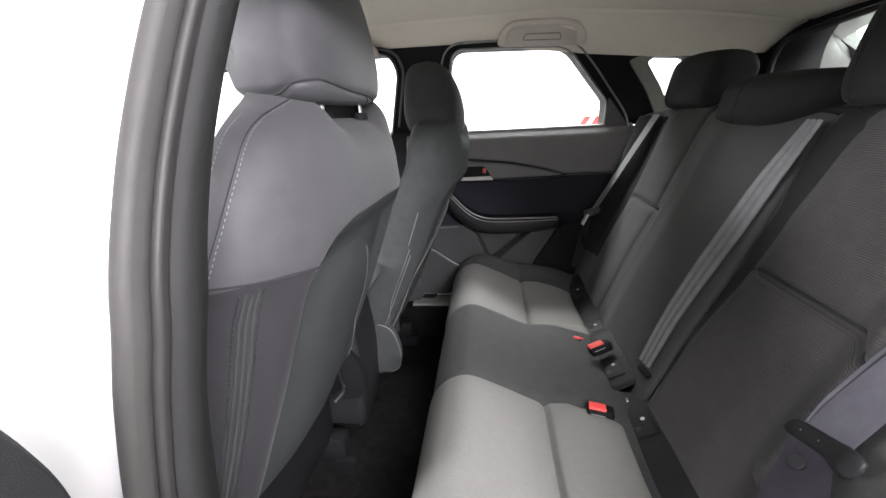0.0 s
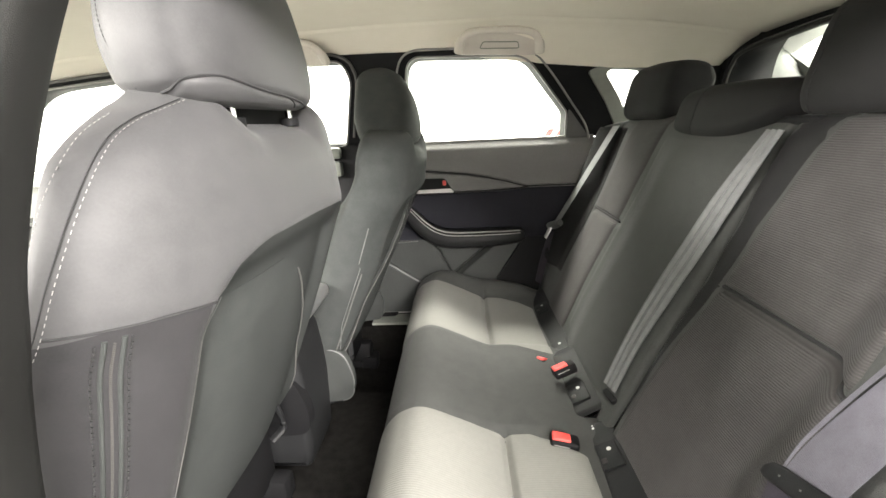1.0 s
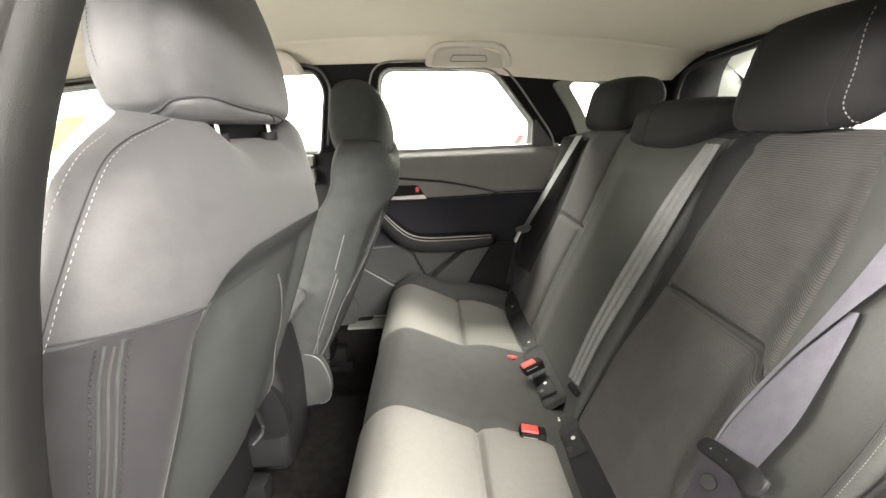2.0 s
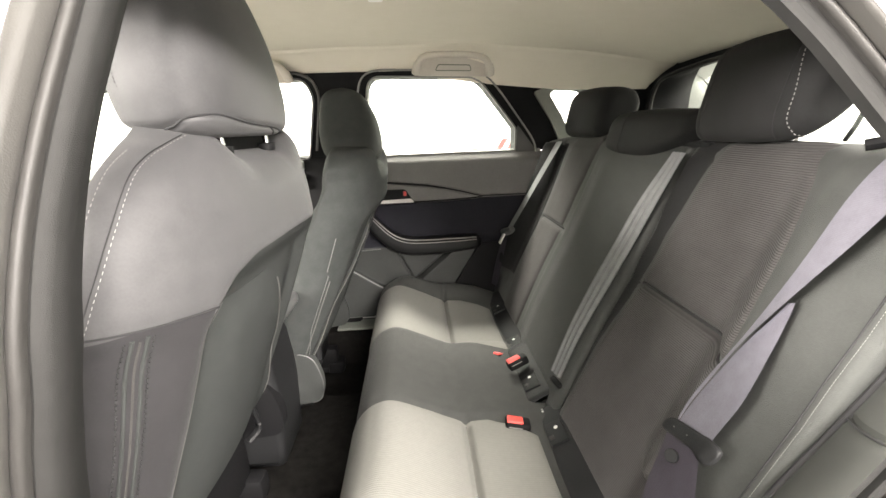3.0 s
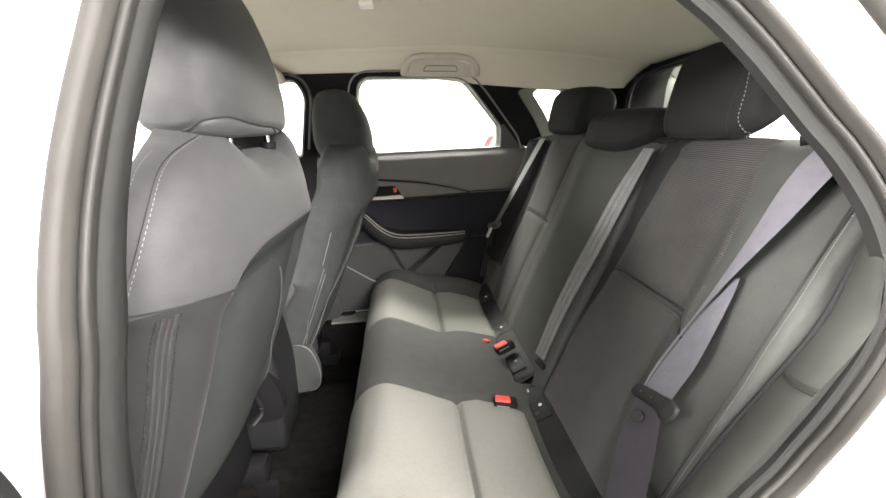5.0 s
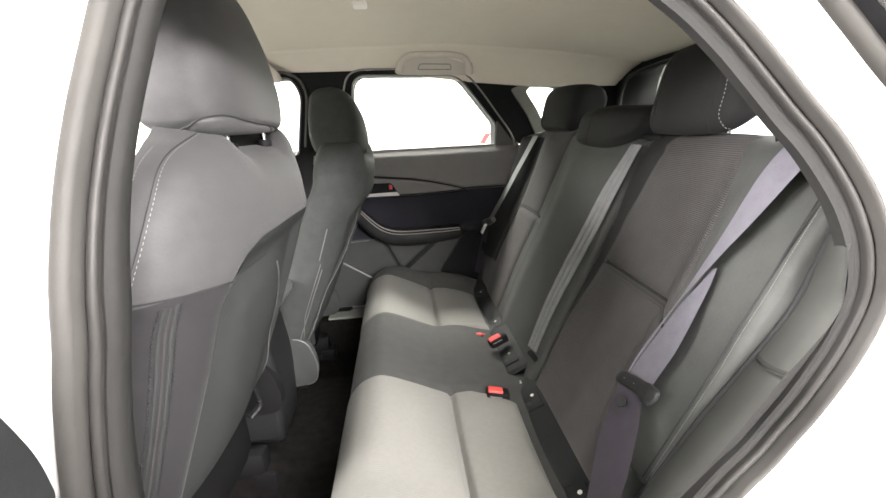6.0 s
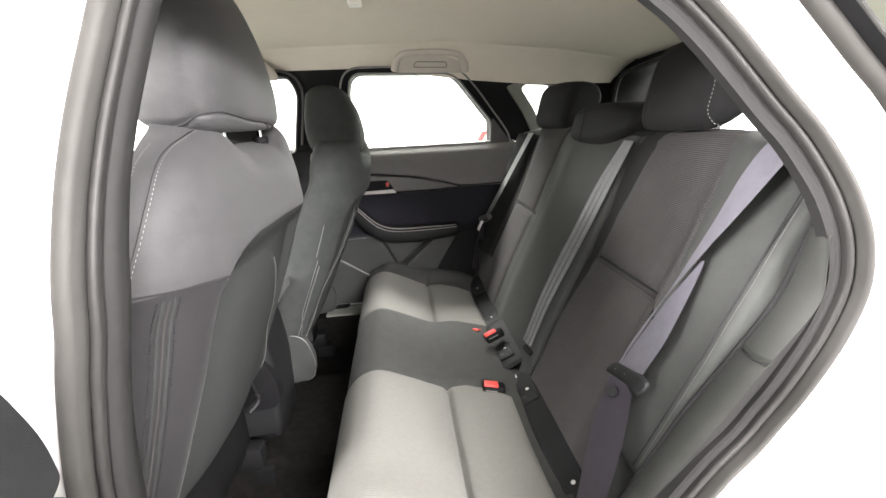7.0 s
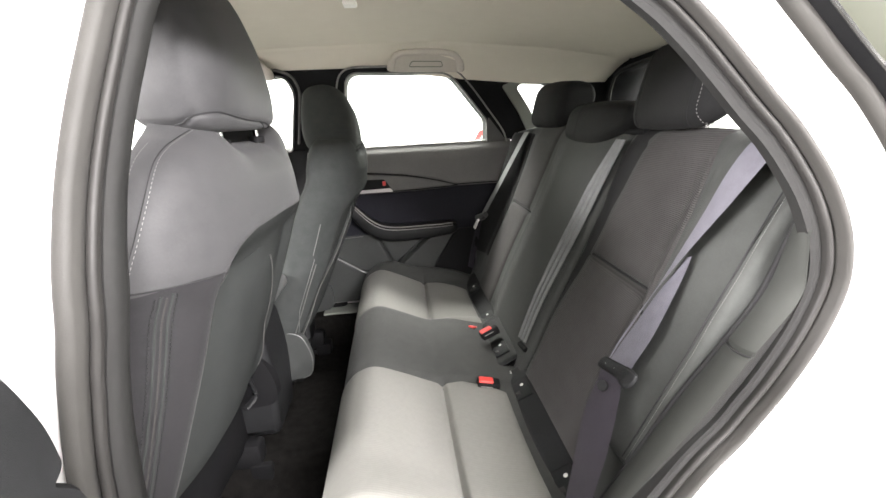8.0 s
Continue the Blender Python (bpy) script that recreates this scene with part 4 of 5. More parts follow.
def head_point(angle, z, lift=0.0):
    a = radians(angle)
    c, s = math.cos(a), math.sin(a)
    xc, d, w = curve(z, HEAD_Z, HEAD_X), curve(z, HEAD_Z, HEAD_D), curve(z, HEAD_Z, HEAD_IN if s > 0 else HEAD_W)
    turn = (angle + 180) % 360 - 180
    crease = 0.0035 * math.exp(-(((z - head_seam(turn)) / 0.0035) ** 2)) if abs(turn) < 105 else 0.0
    n = Vector((c * w, s * d, 0)).normalized()
    return Vector((xc + d * (1 if c > 0 else 1.5) * math.copysign(abs(c) ** 0.72, c), w * math.copysign(abs(s) ** 0.72, s), z)) + n * (lift - crease)


def front_seat(place, head_rise, label, base, cloth):
    """One front seat. place() sets its own axes (y towards the car's middle) into the car."""
    seat = thing("front_seat", base, label, "car seat", "front seats")

    def put(name, bm, mat, parent, lab="", angle=38):
        upper = name in ("headrest", "post") or parent.name.startswith("headrest")
        for v in bm.verts:
            v.co = place(v.co, upper)
        return part(name, bm, mat, parent, lab, angle)

    def smooth_z(zs, extra):
        out = []
        for a, b in zip(zs, zs[1:]):
            out += [a + (b - a) * i / extra for i in range(extra)]
        return out + [zs[-1]]

    bm = bmesh.new()
    loft(bm, [[seat_point(360 * k / 120, z) for k in range(120)] for z in smooth_z(SEAT_Z, 6)])
    back = put("backrest", bm, cloth, seat, "charcoal knit seat back with a hollowed rear", 50)
    # dark lower rear cover with its pocket
    bm = bmesh.new()
    zs = [0.0 + i / 50 for i in range(51)]
    rows = []
    for s in zs:
        row = []
        for i in range(61):
            u = i / 60
            wide = 0.95 * lerp(0.575 + 0.46 * s, SEAT_Z, SEAT_W)
            o = -0.190 + (wide + 0.190) * u
            row.append(seat_off(o, 0.575 + (pocket_top(o) - 0.002 - 0.575) * s, 0.0012))
        rows.append(row)
    sheet(bm, rows)
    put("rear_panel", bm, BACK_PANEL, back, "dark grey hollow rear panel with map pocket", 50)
    # flat pocket board standing off the hollow, its top corner rounded and its inner edge free
    bm = bmesh.new()
    face, under = [], []
    for i in range(41):
        z = 0.578 + 0.437 * i / 40
        row, low = [], []
        right = lerp(z, [0.578, 0.66, 0.78, 0.89, 0.985], [0.236, 0.226, 0.184, 0.110, 0.040]) - 0.05 * ease(0.985, 1.016, z) ** 2
        for j in range(21):
            o = -0.150 + (right + 0.150) * j / 20
            rise = 0.0065 * ease(0.0, 0.35, j / 20) * ease(1.02, 0.95, z)
            row.append(seat_off(o, min(z, pocket_top(o) - 0.03), 0.0022 + rise))
            low.append(seat_off(o, min(z, pocket_top(o) - 0.03), 0.0005))
        face.append(row)
        under.append(low)
    sheet(bm, face)
    sheet(bm, [[a[-1], b[-1]] for a, b in zip(face, under)])
    sheet(bm, [face[-1], under[-1]])
    put("pocket_board", bm, BACK_PANEL, back, "dark grey pocket board with a free inner edge", 50)
    bm = bmesh.new()
    tube(bm, [row[-1] + Vector((0.001, 0.001, 0)) for row in face[:-3]], 0.0013, 6)
    put("piping", bm, SOFT_TRIM, back, "pale edge of the pocket board")
    # darker cover below the cross seam, round the door side to the zip and on to the hollow
    bm = bmesh.new()
    rows = []
    for i in range(41):
        z = 0.575 + 0.46 * i / 40
        row = []
        for j in range(41):
            a = -126 + 90 * j / 40
            p = seat_point(a, z)
            top = lerp(p.y, [-0.30, -0.27, -0.24, -0.19], [1.040, 1.042, 1.040, 1.032])
            row.append(seat_point(a, 0.575 + (top - 0.575) * i / 40, 0.0007))
        rows.append(row)
    sheet(bm, rows)
    # a darker cloth, deepened further for the shade low on the back
    put("lower_cover", bm, LOWER_CLOTH, back, "violet charcoal lower cover, darker in cloth and by painted shade", 50)
    # piping and seams
    bm = bmesh.new()
    tube(bm, [seat_off(-0.294 + i * 0.104 / 30, 1.046 - 0.016 * i / 30, 0.0008) for i in range(31)], 0.0012, 6)
    put("seam", bm, THREAD_DARK, back)
    bm = bmesh.new()
    tube(bm, [seat_off(-0.186 - 0.010 * (i / 40), 1.034 - i * 0.455 / 40, 0.0002) for i in range(41)], 0.0012, 6)
    put("seam", bm, SOFT_TRIM, back)
    bm = bmesh.new()
    tube(bm, [seat_off(0.955 * lerp(z, SEAT_Z, SEAT_W), z, 0.0008) for z in [0.58 + 0.30 * i / 40 for i in range(41)]], 0.0018, 6)
    put("piping", bm, SOFT_TRIM, back, "pale piping down the inner edge")
    bm = bmesh.new()
    tube(bm, [seat_point(74 - 10 * ease(0.75, 0.62, z), z, 0.0004) for z in [0.60 + 0.40 * i / 50 for i in range(51)]], 0.0012, 6)
    put("seam", bm, GREY_RIM, back)
    # zip strip: two flaps and a toothed middle
    mid = lambda z: lerp(z, [0.57, 0.775, 0.90, 1.04], [-0.240, -0.2515, -0.2595, -0.2685])
    for o, r in ((-0.005, 0.0022), (0.005, 0.0022)):
        bm = bmesh.new()
        tube(bm, [seat_off(mid(z) + o, z, 0.0004) for z in [1.034 - i * 0.465 / 50 for i in range(51)]], r, 8)
        put("zip_flap", bm, BACK_PANEL, back)
    bm = bmesh.new()
    for i in range(225):
        z = 1.030 - i * 0.002
        p, q = seat_off(mid(z) - 0.0008, z, 0.0010), seat_off(mid(z) + 0.0008, z - 0.0008, 0.0010)
        tube(bm, [p, (p + q) / 2, q], 0.0006, 4)
    put("zip_teeth", bm, RUBBER, back, "grey zip teeth")
    for o in (-0.0092, 0.0092):
        bm = bmesh.new()
        dashes(bm, [seat_off(mid(z) + o, z, 0.0014) for z in [1.032 - i * 0.46 / 60 for i in range(61)]], 0.0050, 0.0016, 0.0013)
        put("zip_stitching", bm, THREAD_DARK, back)
    # pale twin stitching round the shoulder
    bm = bmesh.new()
    rear_line = spline([seat_off(o, z, 0.0030) for o, z in ((-0.122, 1.226), (-0.150, 1.222), (-0.186, 1.208), (-0.222, 1.184), (-0.262, 1.140), (-0.2865, 1.088), (-0.2945, 1.03), (-0.2945, 0.95))], 120)
    dashes(bm, rear_line, 0.0032, 0.0032, 0.00035)
    put("stitching", bm, THREAD, back, "pale contrast stitching")
    bm = bmesh.new()
    dashes(bm, spline([seat_point(a, z, 0.0034) for a, z in ((-80, 1.218), (-84, 1.19), (-87, 1.14), (-89, 1.07), (-89, 1.0))], 80), 0.0032, 0.0032, 0.00035)
    put("stitching", bm, THREAD, back, "pale contrast stitching")
    bm = bmesh.new()
    tube(bm, [p + Vector((-0.0025, -0.003, 0.001)) for p in rear_line], 0.0006, 6)
    put("seam", bm, THREAD_DARK, back)
    # headrest on two posts
    lift = Vector((0, 0, head_rise))
    bm = bmesh.new()
    loft(bm, [[head_point(360 * k / 72, z) + lift for k in range(72)] for z in smooth_z(HEAD_Z, 7)])
    head = put("headrest", bm, cloth, seat, "charcoal knit headrest", 50)
    bm = bmesh.new()
    tube(bm, [head_point(a, head_seam(a), 0.0016) + lift for a in range(-100, 96, 4)], 0.0013, 6)
    tube(bm, spline([head_point(a, z, 0.0004) + lift for a, z in ((8, 1.227), (14, 1.221), (22, 1.216))], 12), 0.0011, 6)
    put("seam", bm, THREAD_DARK, head)
    bm = bmesh.new()
    dashes(bm, spline([head_point(a, z, 0.0006) + lift for a, z in ((-104, 1.23), (-110, 1.28), (-112, 1.34), (-114, 1.40))], 50), 0.0024, 0.002, 0.0004)
    put("stitching", bm, THREAD_DARK, head)
    for o in (-0.042, 0.112):
        bm = bmesh.new()
        tube(bm, [Vector((-0.322, o, 1.10)), Vector((-0.322, o, 1.20)), Vector((-0.324, o, 1.26 + head_rise))], 0.0048, 12)
        put("post", bm, CHROME, head, "chrome post")
        if base[1] < 0:
            bm = bmesh.new()
            disc(bm, (-0.322, o, 1.196), (0, 0, 1), 0.014, 0.012)
            put("post_guide", bm, PLASTIC_DARK, seat)
    # added black block behind the posts stands for shade in the gap
    if base[1] < 0:
        bm = bmesh.new()
        box(bm, (-0.350, 0.040, 1.190), (0.030, 0.230, 0.090), 0.010)
        put("headrest_shade", bm, PLASTIC_DARK, seat, "black block standing for the shade under the headrest")
    # cushion, its plastic sides and the recliner cover
    bm = bmesh.new()
    prof = [(-1.03, 0.44), (-1.06, 0.52), (-1.04, 0.60), (-0.96, 0.625), (-0.80, 0.600), (-0.68, 0.590), (-0.63, 0.57), (-0.62, 0.48), (-0.65, 0.42), (-0.80, 0.40)]
    smooth = [(p.x, p.z) for p in spline([(x, 0, z) for x, z in prof], 60, closed=True)]
    sweep_across(bm, smooth, -0.255, 0.255, 0.05, 16)
    put("cushion", bm, FABRIC_DARK, seat, "charcoal seat cushion")
    for s in (-1, 1):
        bm = bmesh.new()
        outline = round_loop([(-0.98, 0.44), (-0.98, 0.52), (-0.62, 0.55), (-0.545, 0.665), (-0.462, 0.658), (-0.430, 0.57), (-0.435, 0.505)], [0.03, 0.04, 0.06, 0.05, 0.05, 0.05, 0.03])
        plate(bm, outline, [], 0.03, lambda a, b, d: (a, s * (0.235 + d), b))
        # near cover blacker for its shade, far one greyer for its light
        side = put("side_cover", bm, PLASTIC_DARK if base[1] < 0 else LOWER_TRIM, seat, "plastic side cover with a pale rim, toned for each seat's light")
        if base[1] < 0:
            continue
        bm = bmesh.new()
        rim = [p for p in outline if p[0] > -0.62 and p[1] > 0.49]
        tube(bm, [Vector((a + 0.001, s * 0.264, b)) for a, b in rim], 0.0018, 6)
        put("rim", bm, GREY_RIM, side)
    for s in (-0.18, 0.18):
        bm = bmesh.new()
        box(bm, (-0.72, s, 0.335), (0.55, 0.045, 0.05), 0.006)
        box(bm, (-0.475, s, 0.345), (0.06, 0.06, 0.075), 0.008)
        rail = put("rail", bm, PLASTIC_DARK, seat)
        bm = bmesh.new()
        box(bm, (-0.444, s, 0.315), (0.006, 0.07, 0.004), 0.001)
        put("rail_edge", bm, CHROME, rail)
        bm = bmesh.new()
        box(bm, (-0.55, s, 0.40), (0.16, 0.05, 0.08), 0.015)
        put("bracket", bm, PLASTIC_DARK, seat)
    bm = bmesh.new()
    box(bm, (-0.525, 0.0, 0.50), (0.03, 0.40, 0.16), 0.012)
    put("rear_apron", bm, PLASTIC_DARK, seat)
    # trim tab at the lower inner corner
    bm = bmesh.new()
    tube(bm, spline([(-0.470, 0.165, 0.66), (-0.462, 0.172, 0.61), (-0.462, 0.172, 0.575), (-0.478, 0.150, 0.560)], 20), 0.010, 8, flat=0.6)
    put("corner_tab", bm, PLASTIC, seat)
    return seat


def near_place(p, upper):
    x, y = p.x, p.y - 0.345
    return Vector((x + 0.0525 * y, y - 0.0525 * x, p.z))


def far_place(p, upper):
    """The passenger's back leans further and is slimmer at its shoulder; its headrest is a little deeper."""
    x = p.x
    if upper:
        x = -0.275 + (x + 0.275) * 1.12 - 0.20 * (p.z - 1.22)
    elif p.z > 0.9:
        rear = curve(p.z, SEAT_Z, SEAT_X) + curve(p.z, SEAT_Z, SEAT_D)
        x = rear + (x - rear) * lerp(p.z, [0.9, 1.02, 1.10, 1.16, 1.25], [1.08, 1.12, 1.08, 1.0, 0.95])
        # square shoulder: the rear stays deep right up to the headrest
        mid, deep = curve(p.z, SEAT_Z, SEAT_X), curve(p.z, SEAT_Z, SEAT_D)
        if p.z > 1.04 and p.x > mid:
            x += (p.x - mid) * (0.88 * max(0.0, 0.130 - deep)) / deep
    x += 0.050 + (p.z - 0.6) * 0.07
    if upper:
        return Vector((x, 0.372 - p.y * lerp(p.z, [1.19, 1.26, 1.34, 1.40], [1.04, 1.04, 0.92, 0.80]), p.z - 0.05 - 0.10 * max(0.0, p.z - 1.22)))
    z = p.z if p.z < 1.0 else 1.0 + (p.z - 1.0) * 0.93
    # the shoulder falls away towards the front
    z -= 0.9 * max(0.0, curve(p.z, SEAT_Z, SEAT_X) - p.x) * ease(1.03, 1.14, p.z)
    return Vector((x, 0.372 - p.y * lerp(p.z, [1.14, 1.19, 1.25], [1.0, 0.94, 0.86]), z - 0.05))


front_seat(near_place, 0.0, "charcoal knit driver's seat with zip and pale stitching", (-0.60, -0.345, 0.285), FRONT_CLOTH)
# takes the dark panel cloth instead of FRONT_CLOTH, to hold its shade
front_seat(far_place, -0.034, "charcoal knit passenger's seat beyond the console, its cloth darkened for shade", (-0.60, 0.372, 0.285), BACK_PANEL)


# ---------------------------------------------------------------- centre console
def console():
    c = thing("centre_console", (-0.75, 0.03, 0.39), "black centre console between the front seats", "console")
    bm = bmesh.new()
    prof = round_loop([(-1.45, 0.40), (-1.45, 0.62), (-1.05, 0.66), (-0.80, 0.72), (-0.46, 0.735), (-0.445, 0.60), (-0.455, 0.39)], [0.02, 0.05, 0.05, 0.05, 0.03, 0.05, 0.02])
    sweep_across(bm, prof, -0.075, 0.105, 0.02, 8)
    part("box", bm, PLASTIC, c, "blue-black plastic console body")
    bm = bmesh.new()
    lid = round_loop([(-0.80, 0.735), (-0.80, 0.795), (-0.47, 0.822), (-0.415, 0.812), (-0.41, 0.79), (-0.45, 0.745)], [0.02, 0.03, 0.03, 0.014, 0.012, 0.02])
    sweep_across(bm, lid, -0.07, 0.10, 0.02, 8)
    part("armrest_lid", bm, GREY_RIM, c, "grey padded armrest lid")


console()


# ---------------------------------------------------------------- rear bench: cushion
CUSH_LINE = spline([(-0.195, 0, 0.36), (-0.225, 0, 0.43), (-0.244, 0, 0.50), (-0.252, 0, 0.540), (-0.247, 0, 0.578), (-0.230, 0, 0.609), (-0.202, 0, 0.632), (-0.160, 0, 0.640),
                    (-0.090, 0, 0.612), (-0.035, 0, 0.584), (0.0, 0, 0.570), (0.06, 0, 0.571), (0.13, 0, 0.566), (0.20, 0, 0.558), (0.27, 0, 0.550)], 260)


def cush_lift(y, x):
    """The bench's own swell: the middle place stands proud, the outer edges roll up a little."""
    mid = (0.010 + 0.012 * math.exp(-(((x - 0.01) / 0.06) ** 2))) * ease(0.185, 0.165, abs(y)) * (1 - 0.35 * (y / 0.17) ** 2)
    rim = 0.008 * ease(0.46, 0.55, abs(y))
    hollow = -0.008 * math.exp(-(((abs(y) - 0.36) / 0.12) ** 2)) * ease(-0.2, -0.05, x)
    groove = -0.009 * math.exp(-((x / 0.008) ** 2)) * ease(0.168, 0.18, abs(y)) * ease(0.56, 0.545, abs(y))
    # the closed door's end carries a raised roll outside its insert
    roll = (0.030 + 0.014 * math.exp(-(((x - 0.01) / 0.06) ** 2))) * ease(0.512, 0.572, y) * ease(-0.21, -0.09, x) * ease(0.24, 0.10, x)
    return mid + rim + hollow + groove + roll


def bench_cushion():
    bench = thing("bench_seat", (0.1, 0.0, 0.33), "charcoal cloth rear bench with light grey cushion inserts", "car seat")
    prof = [(p.x, p.z) for p in CUSH_LINE] + [(0.29, 0.50), (0.27, 0.37), (0.10, 0.33), (-0.12, 0.33)]
    bm = bmesh.new()
    sweep_across(bm, prof, -0.625, 0.618, 0.05, 90, lambda y, x, z: (0, cush_lift(y, x) if z > 0.5 else 0))
    seat = part("cushion", bm, CUSHION_CLOTH, bench, "charcoal knit bench cushion", 50)

    def insert(side, front):
        """Light panel: front pad from the nose to the groove, or rear pad behind it."""
        bm = bmesh.new()
        idx = [i for i, p in enumerate(CUSH_LINE) if (i > 3 and p.x < 0.0025 if front else p.x > -0.0025 and p.x < (0.152 if side < 0 else 0.166))]
        rows, n = [], 48
        for c, i in enumerate(idx):
            p = CUSH_LINE[i]
            t = (CUSH_LINE[i + 1] - CUSH_LINE[i - 1]).normalized()
            nr = Vector((-t.z, 0, t.x))
            y_in = lerp(p.x, [-0.25, 0.05, 0.10, 0.166], [0.174, 0.176, 0.190, 0.232] if side < 0 else [0.174, 0.170, 0.150, 0.122])
            y_out = lerp(p.x, [-0.25, 0.0, 0.06, 0.12, 0.166], [0.562, 0.564, 0.562, 0.556, 0.545] if side < 0 else [0.516, 0.519, 0.508, 0.482, 0.445])
            row = []
            for j in range(n + 1):
                u = j / n
                y = y_in + (y_out - y_in) * u
                edge = min(u, 1 - u) * (y_out - y_in)
                ends = (min(c if not front else c + 16, len(idx) - 1 - c)) * 0.0034
                puff = 0.0045 * (1 - math.exp(-edge / 0.006)) * (0.12 + 0.88 * (1 - math.exp(-ends / 0.010))) - (0.0012 if edge < 0.002 else 0)
                row.append(Vector((p.x, side * y, p.z + cush_lift(side * y, p.x))) + nr * puff)
            rows.append(row)
        sheet(bm, rows)
        part("insert", bm, LIGHT_CLOTH, seat, "light grey ribbed cloth insert", 60)

    for s in (-1, 1):
        insert(s, True)
        insert(s, False)
    return bench


REAR_SEAT = bench_cushion()


# ---------------------------------------------------------------- rear bench: backrests
BACK_Z = [0.50, 0.55, 0.62, 0.70, 0.80, 0.90, 1.00, 1.10, 1.15, 1.19]
BACK_X = [0.195, 0.207, 0.235, 0.266, 0.311, 0.358, 0.398, 0.432, 0.450, 0.466]


def back_x(z):
    return lerp(z, BACK_Z, BACK_X)


def back_swell(y, z):
    """How far the cover stands forward of the plain back: side bolsters and the middle place."""
    high = lerp(z, [0.72, 0.80, 0.95, 1.05, 1.11, 1.17], [0.060, 0.056, 0.052, 0.043, 0.036, 0.026])
    b = (high * ease(-0.43, -0.52, y) + 0.006 * math.exp(-(((y + 0.57) / 0.04) ** 2))) * ease(0.675, 0.735, z) + 0.045 * ease(0.50, 0.585, y) * ease(0.60, 0.74, z)
    m = 0.014 * ease(0.22, 0.12, abs(y + 0.01)) * ease(1.17, 1.05, z)
    waist = -0.010 * math.exp(-(((z - 0.899) / 0.006) ** 2)) * (ease(-0.20, -0.225, y) * ease(-0.51, -0.48, y) + ease(0.225, 0.245, y) * ease(0.47, 0.445, y))
    return b + m + waist


def back_profile():
    line = spline([(back_x(z), 0, z) for z in (0.52, 0.58, 0.64, 0.72, 0.80, 0.88, 0.96, 1.04, 1.10)] + [(0.447, 0, 1.138), (0.462, 0, 1.160), (0.485, 0, 1.170), (0.52, 0, 1.172), (0.55, 0, 1.160), (0.556, 0, 1.12)], 110)
    return [(p.x, p.z) for p in line] + [(0.50, 0.95), (0.42, 0.72), (0.35, 0.54), (0.28, 0.50)]


def backrest(y0, y1, label, mat):
    prof = back_profile()
    bm = bmesh.new()

    def shift(y, x, z):
        front = ease(0.06, 0.0, x - back_x(min(1.19, z)))
        return (-back_swell(y, z) * front, -0.018 * ease(-0.50, -0.62, y) * ease(1.0, 1.15, z) - 0.015 * ease(0.50, 0.60, y) * ease(1.0, 1.15, z))
    sweep_across(bm, prof, y0, y1, 0.012, 120, shift)
    return part("backrest", bm, mat, REAR_SEAT, label, 50)


def back_line(h):
    """The cover's line in (x, z) by a height that runs on over the top of the back."""
    return (lerp(h, [0, 1.10, 1.138, 1.163, 1.19, 1.22], [0, 0, 0.447, 0.462, 0.485, 0.515]) if h > 1.138 else back_x(h),
            lerp(h, [0.5, 1.138, 1.163, 1.19, 1.22], [0.5, 1.138, 1.160, 1.170, 1.172]))


def back_patch(bm, left, right, z0, z1, puff, rows=60, cols=30):
    """A padded panel on the back between two edges given as functions of height."""
    pts = []
    for i in range(rows + 1):
        z = z0 + (z1 - z0) * i / rows
        row = []
        for j in range(cols + 1):
            u = j / cols
            y = left(z) + (right(z) - left(z)) * u
            edge = min(u, 1 - u) * abs(right(z) - left(z))
            ends = min(z - z0, z1 - z)
            lift = puff * (1 - math.exp(-edge / 0.007)) * (1 - math.exp(-ends / 0.006)) - 0.0015
            n = Vector((-0.93, 0, 0.36)).lerp(Vector((-0.1, 0, 0.99)), ease(1.12, 1.18, z)).normalized()
            px, pz = back_line(z)
            row.append(Vector((px - back_swell(y, pz) * ease(1.21, 1.15, z), y, pz)) + n * lift)
        pts.append(row)
    sheet(bm, pts)


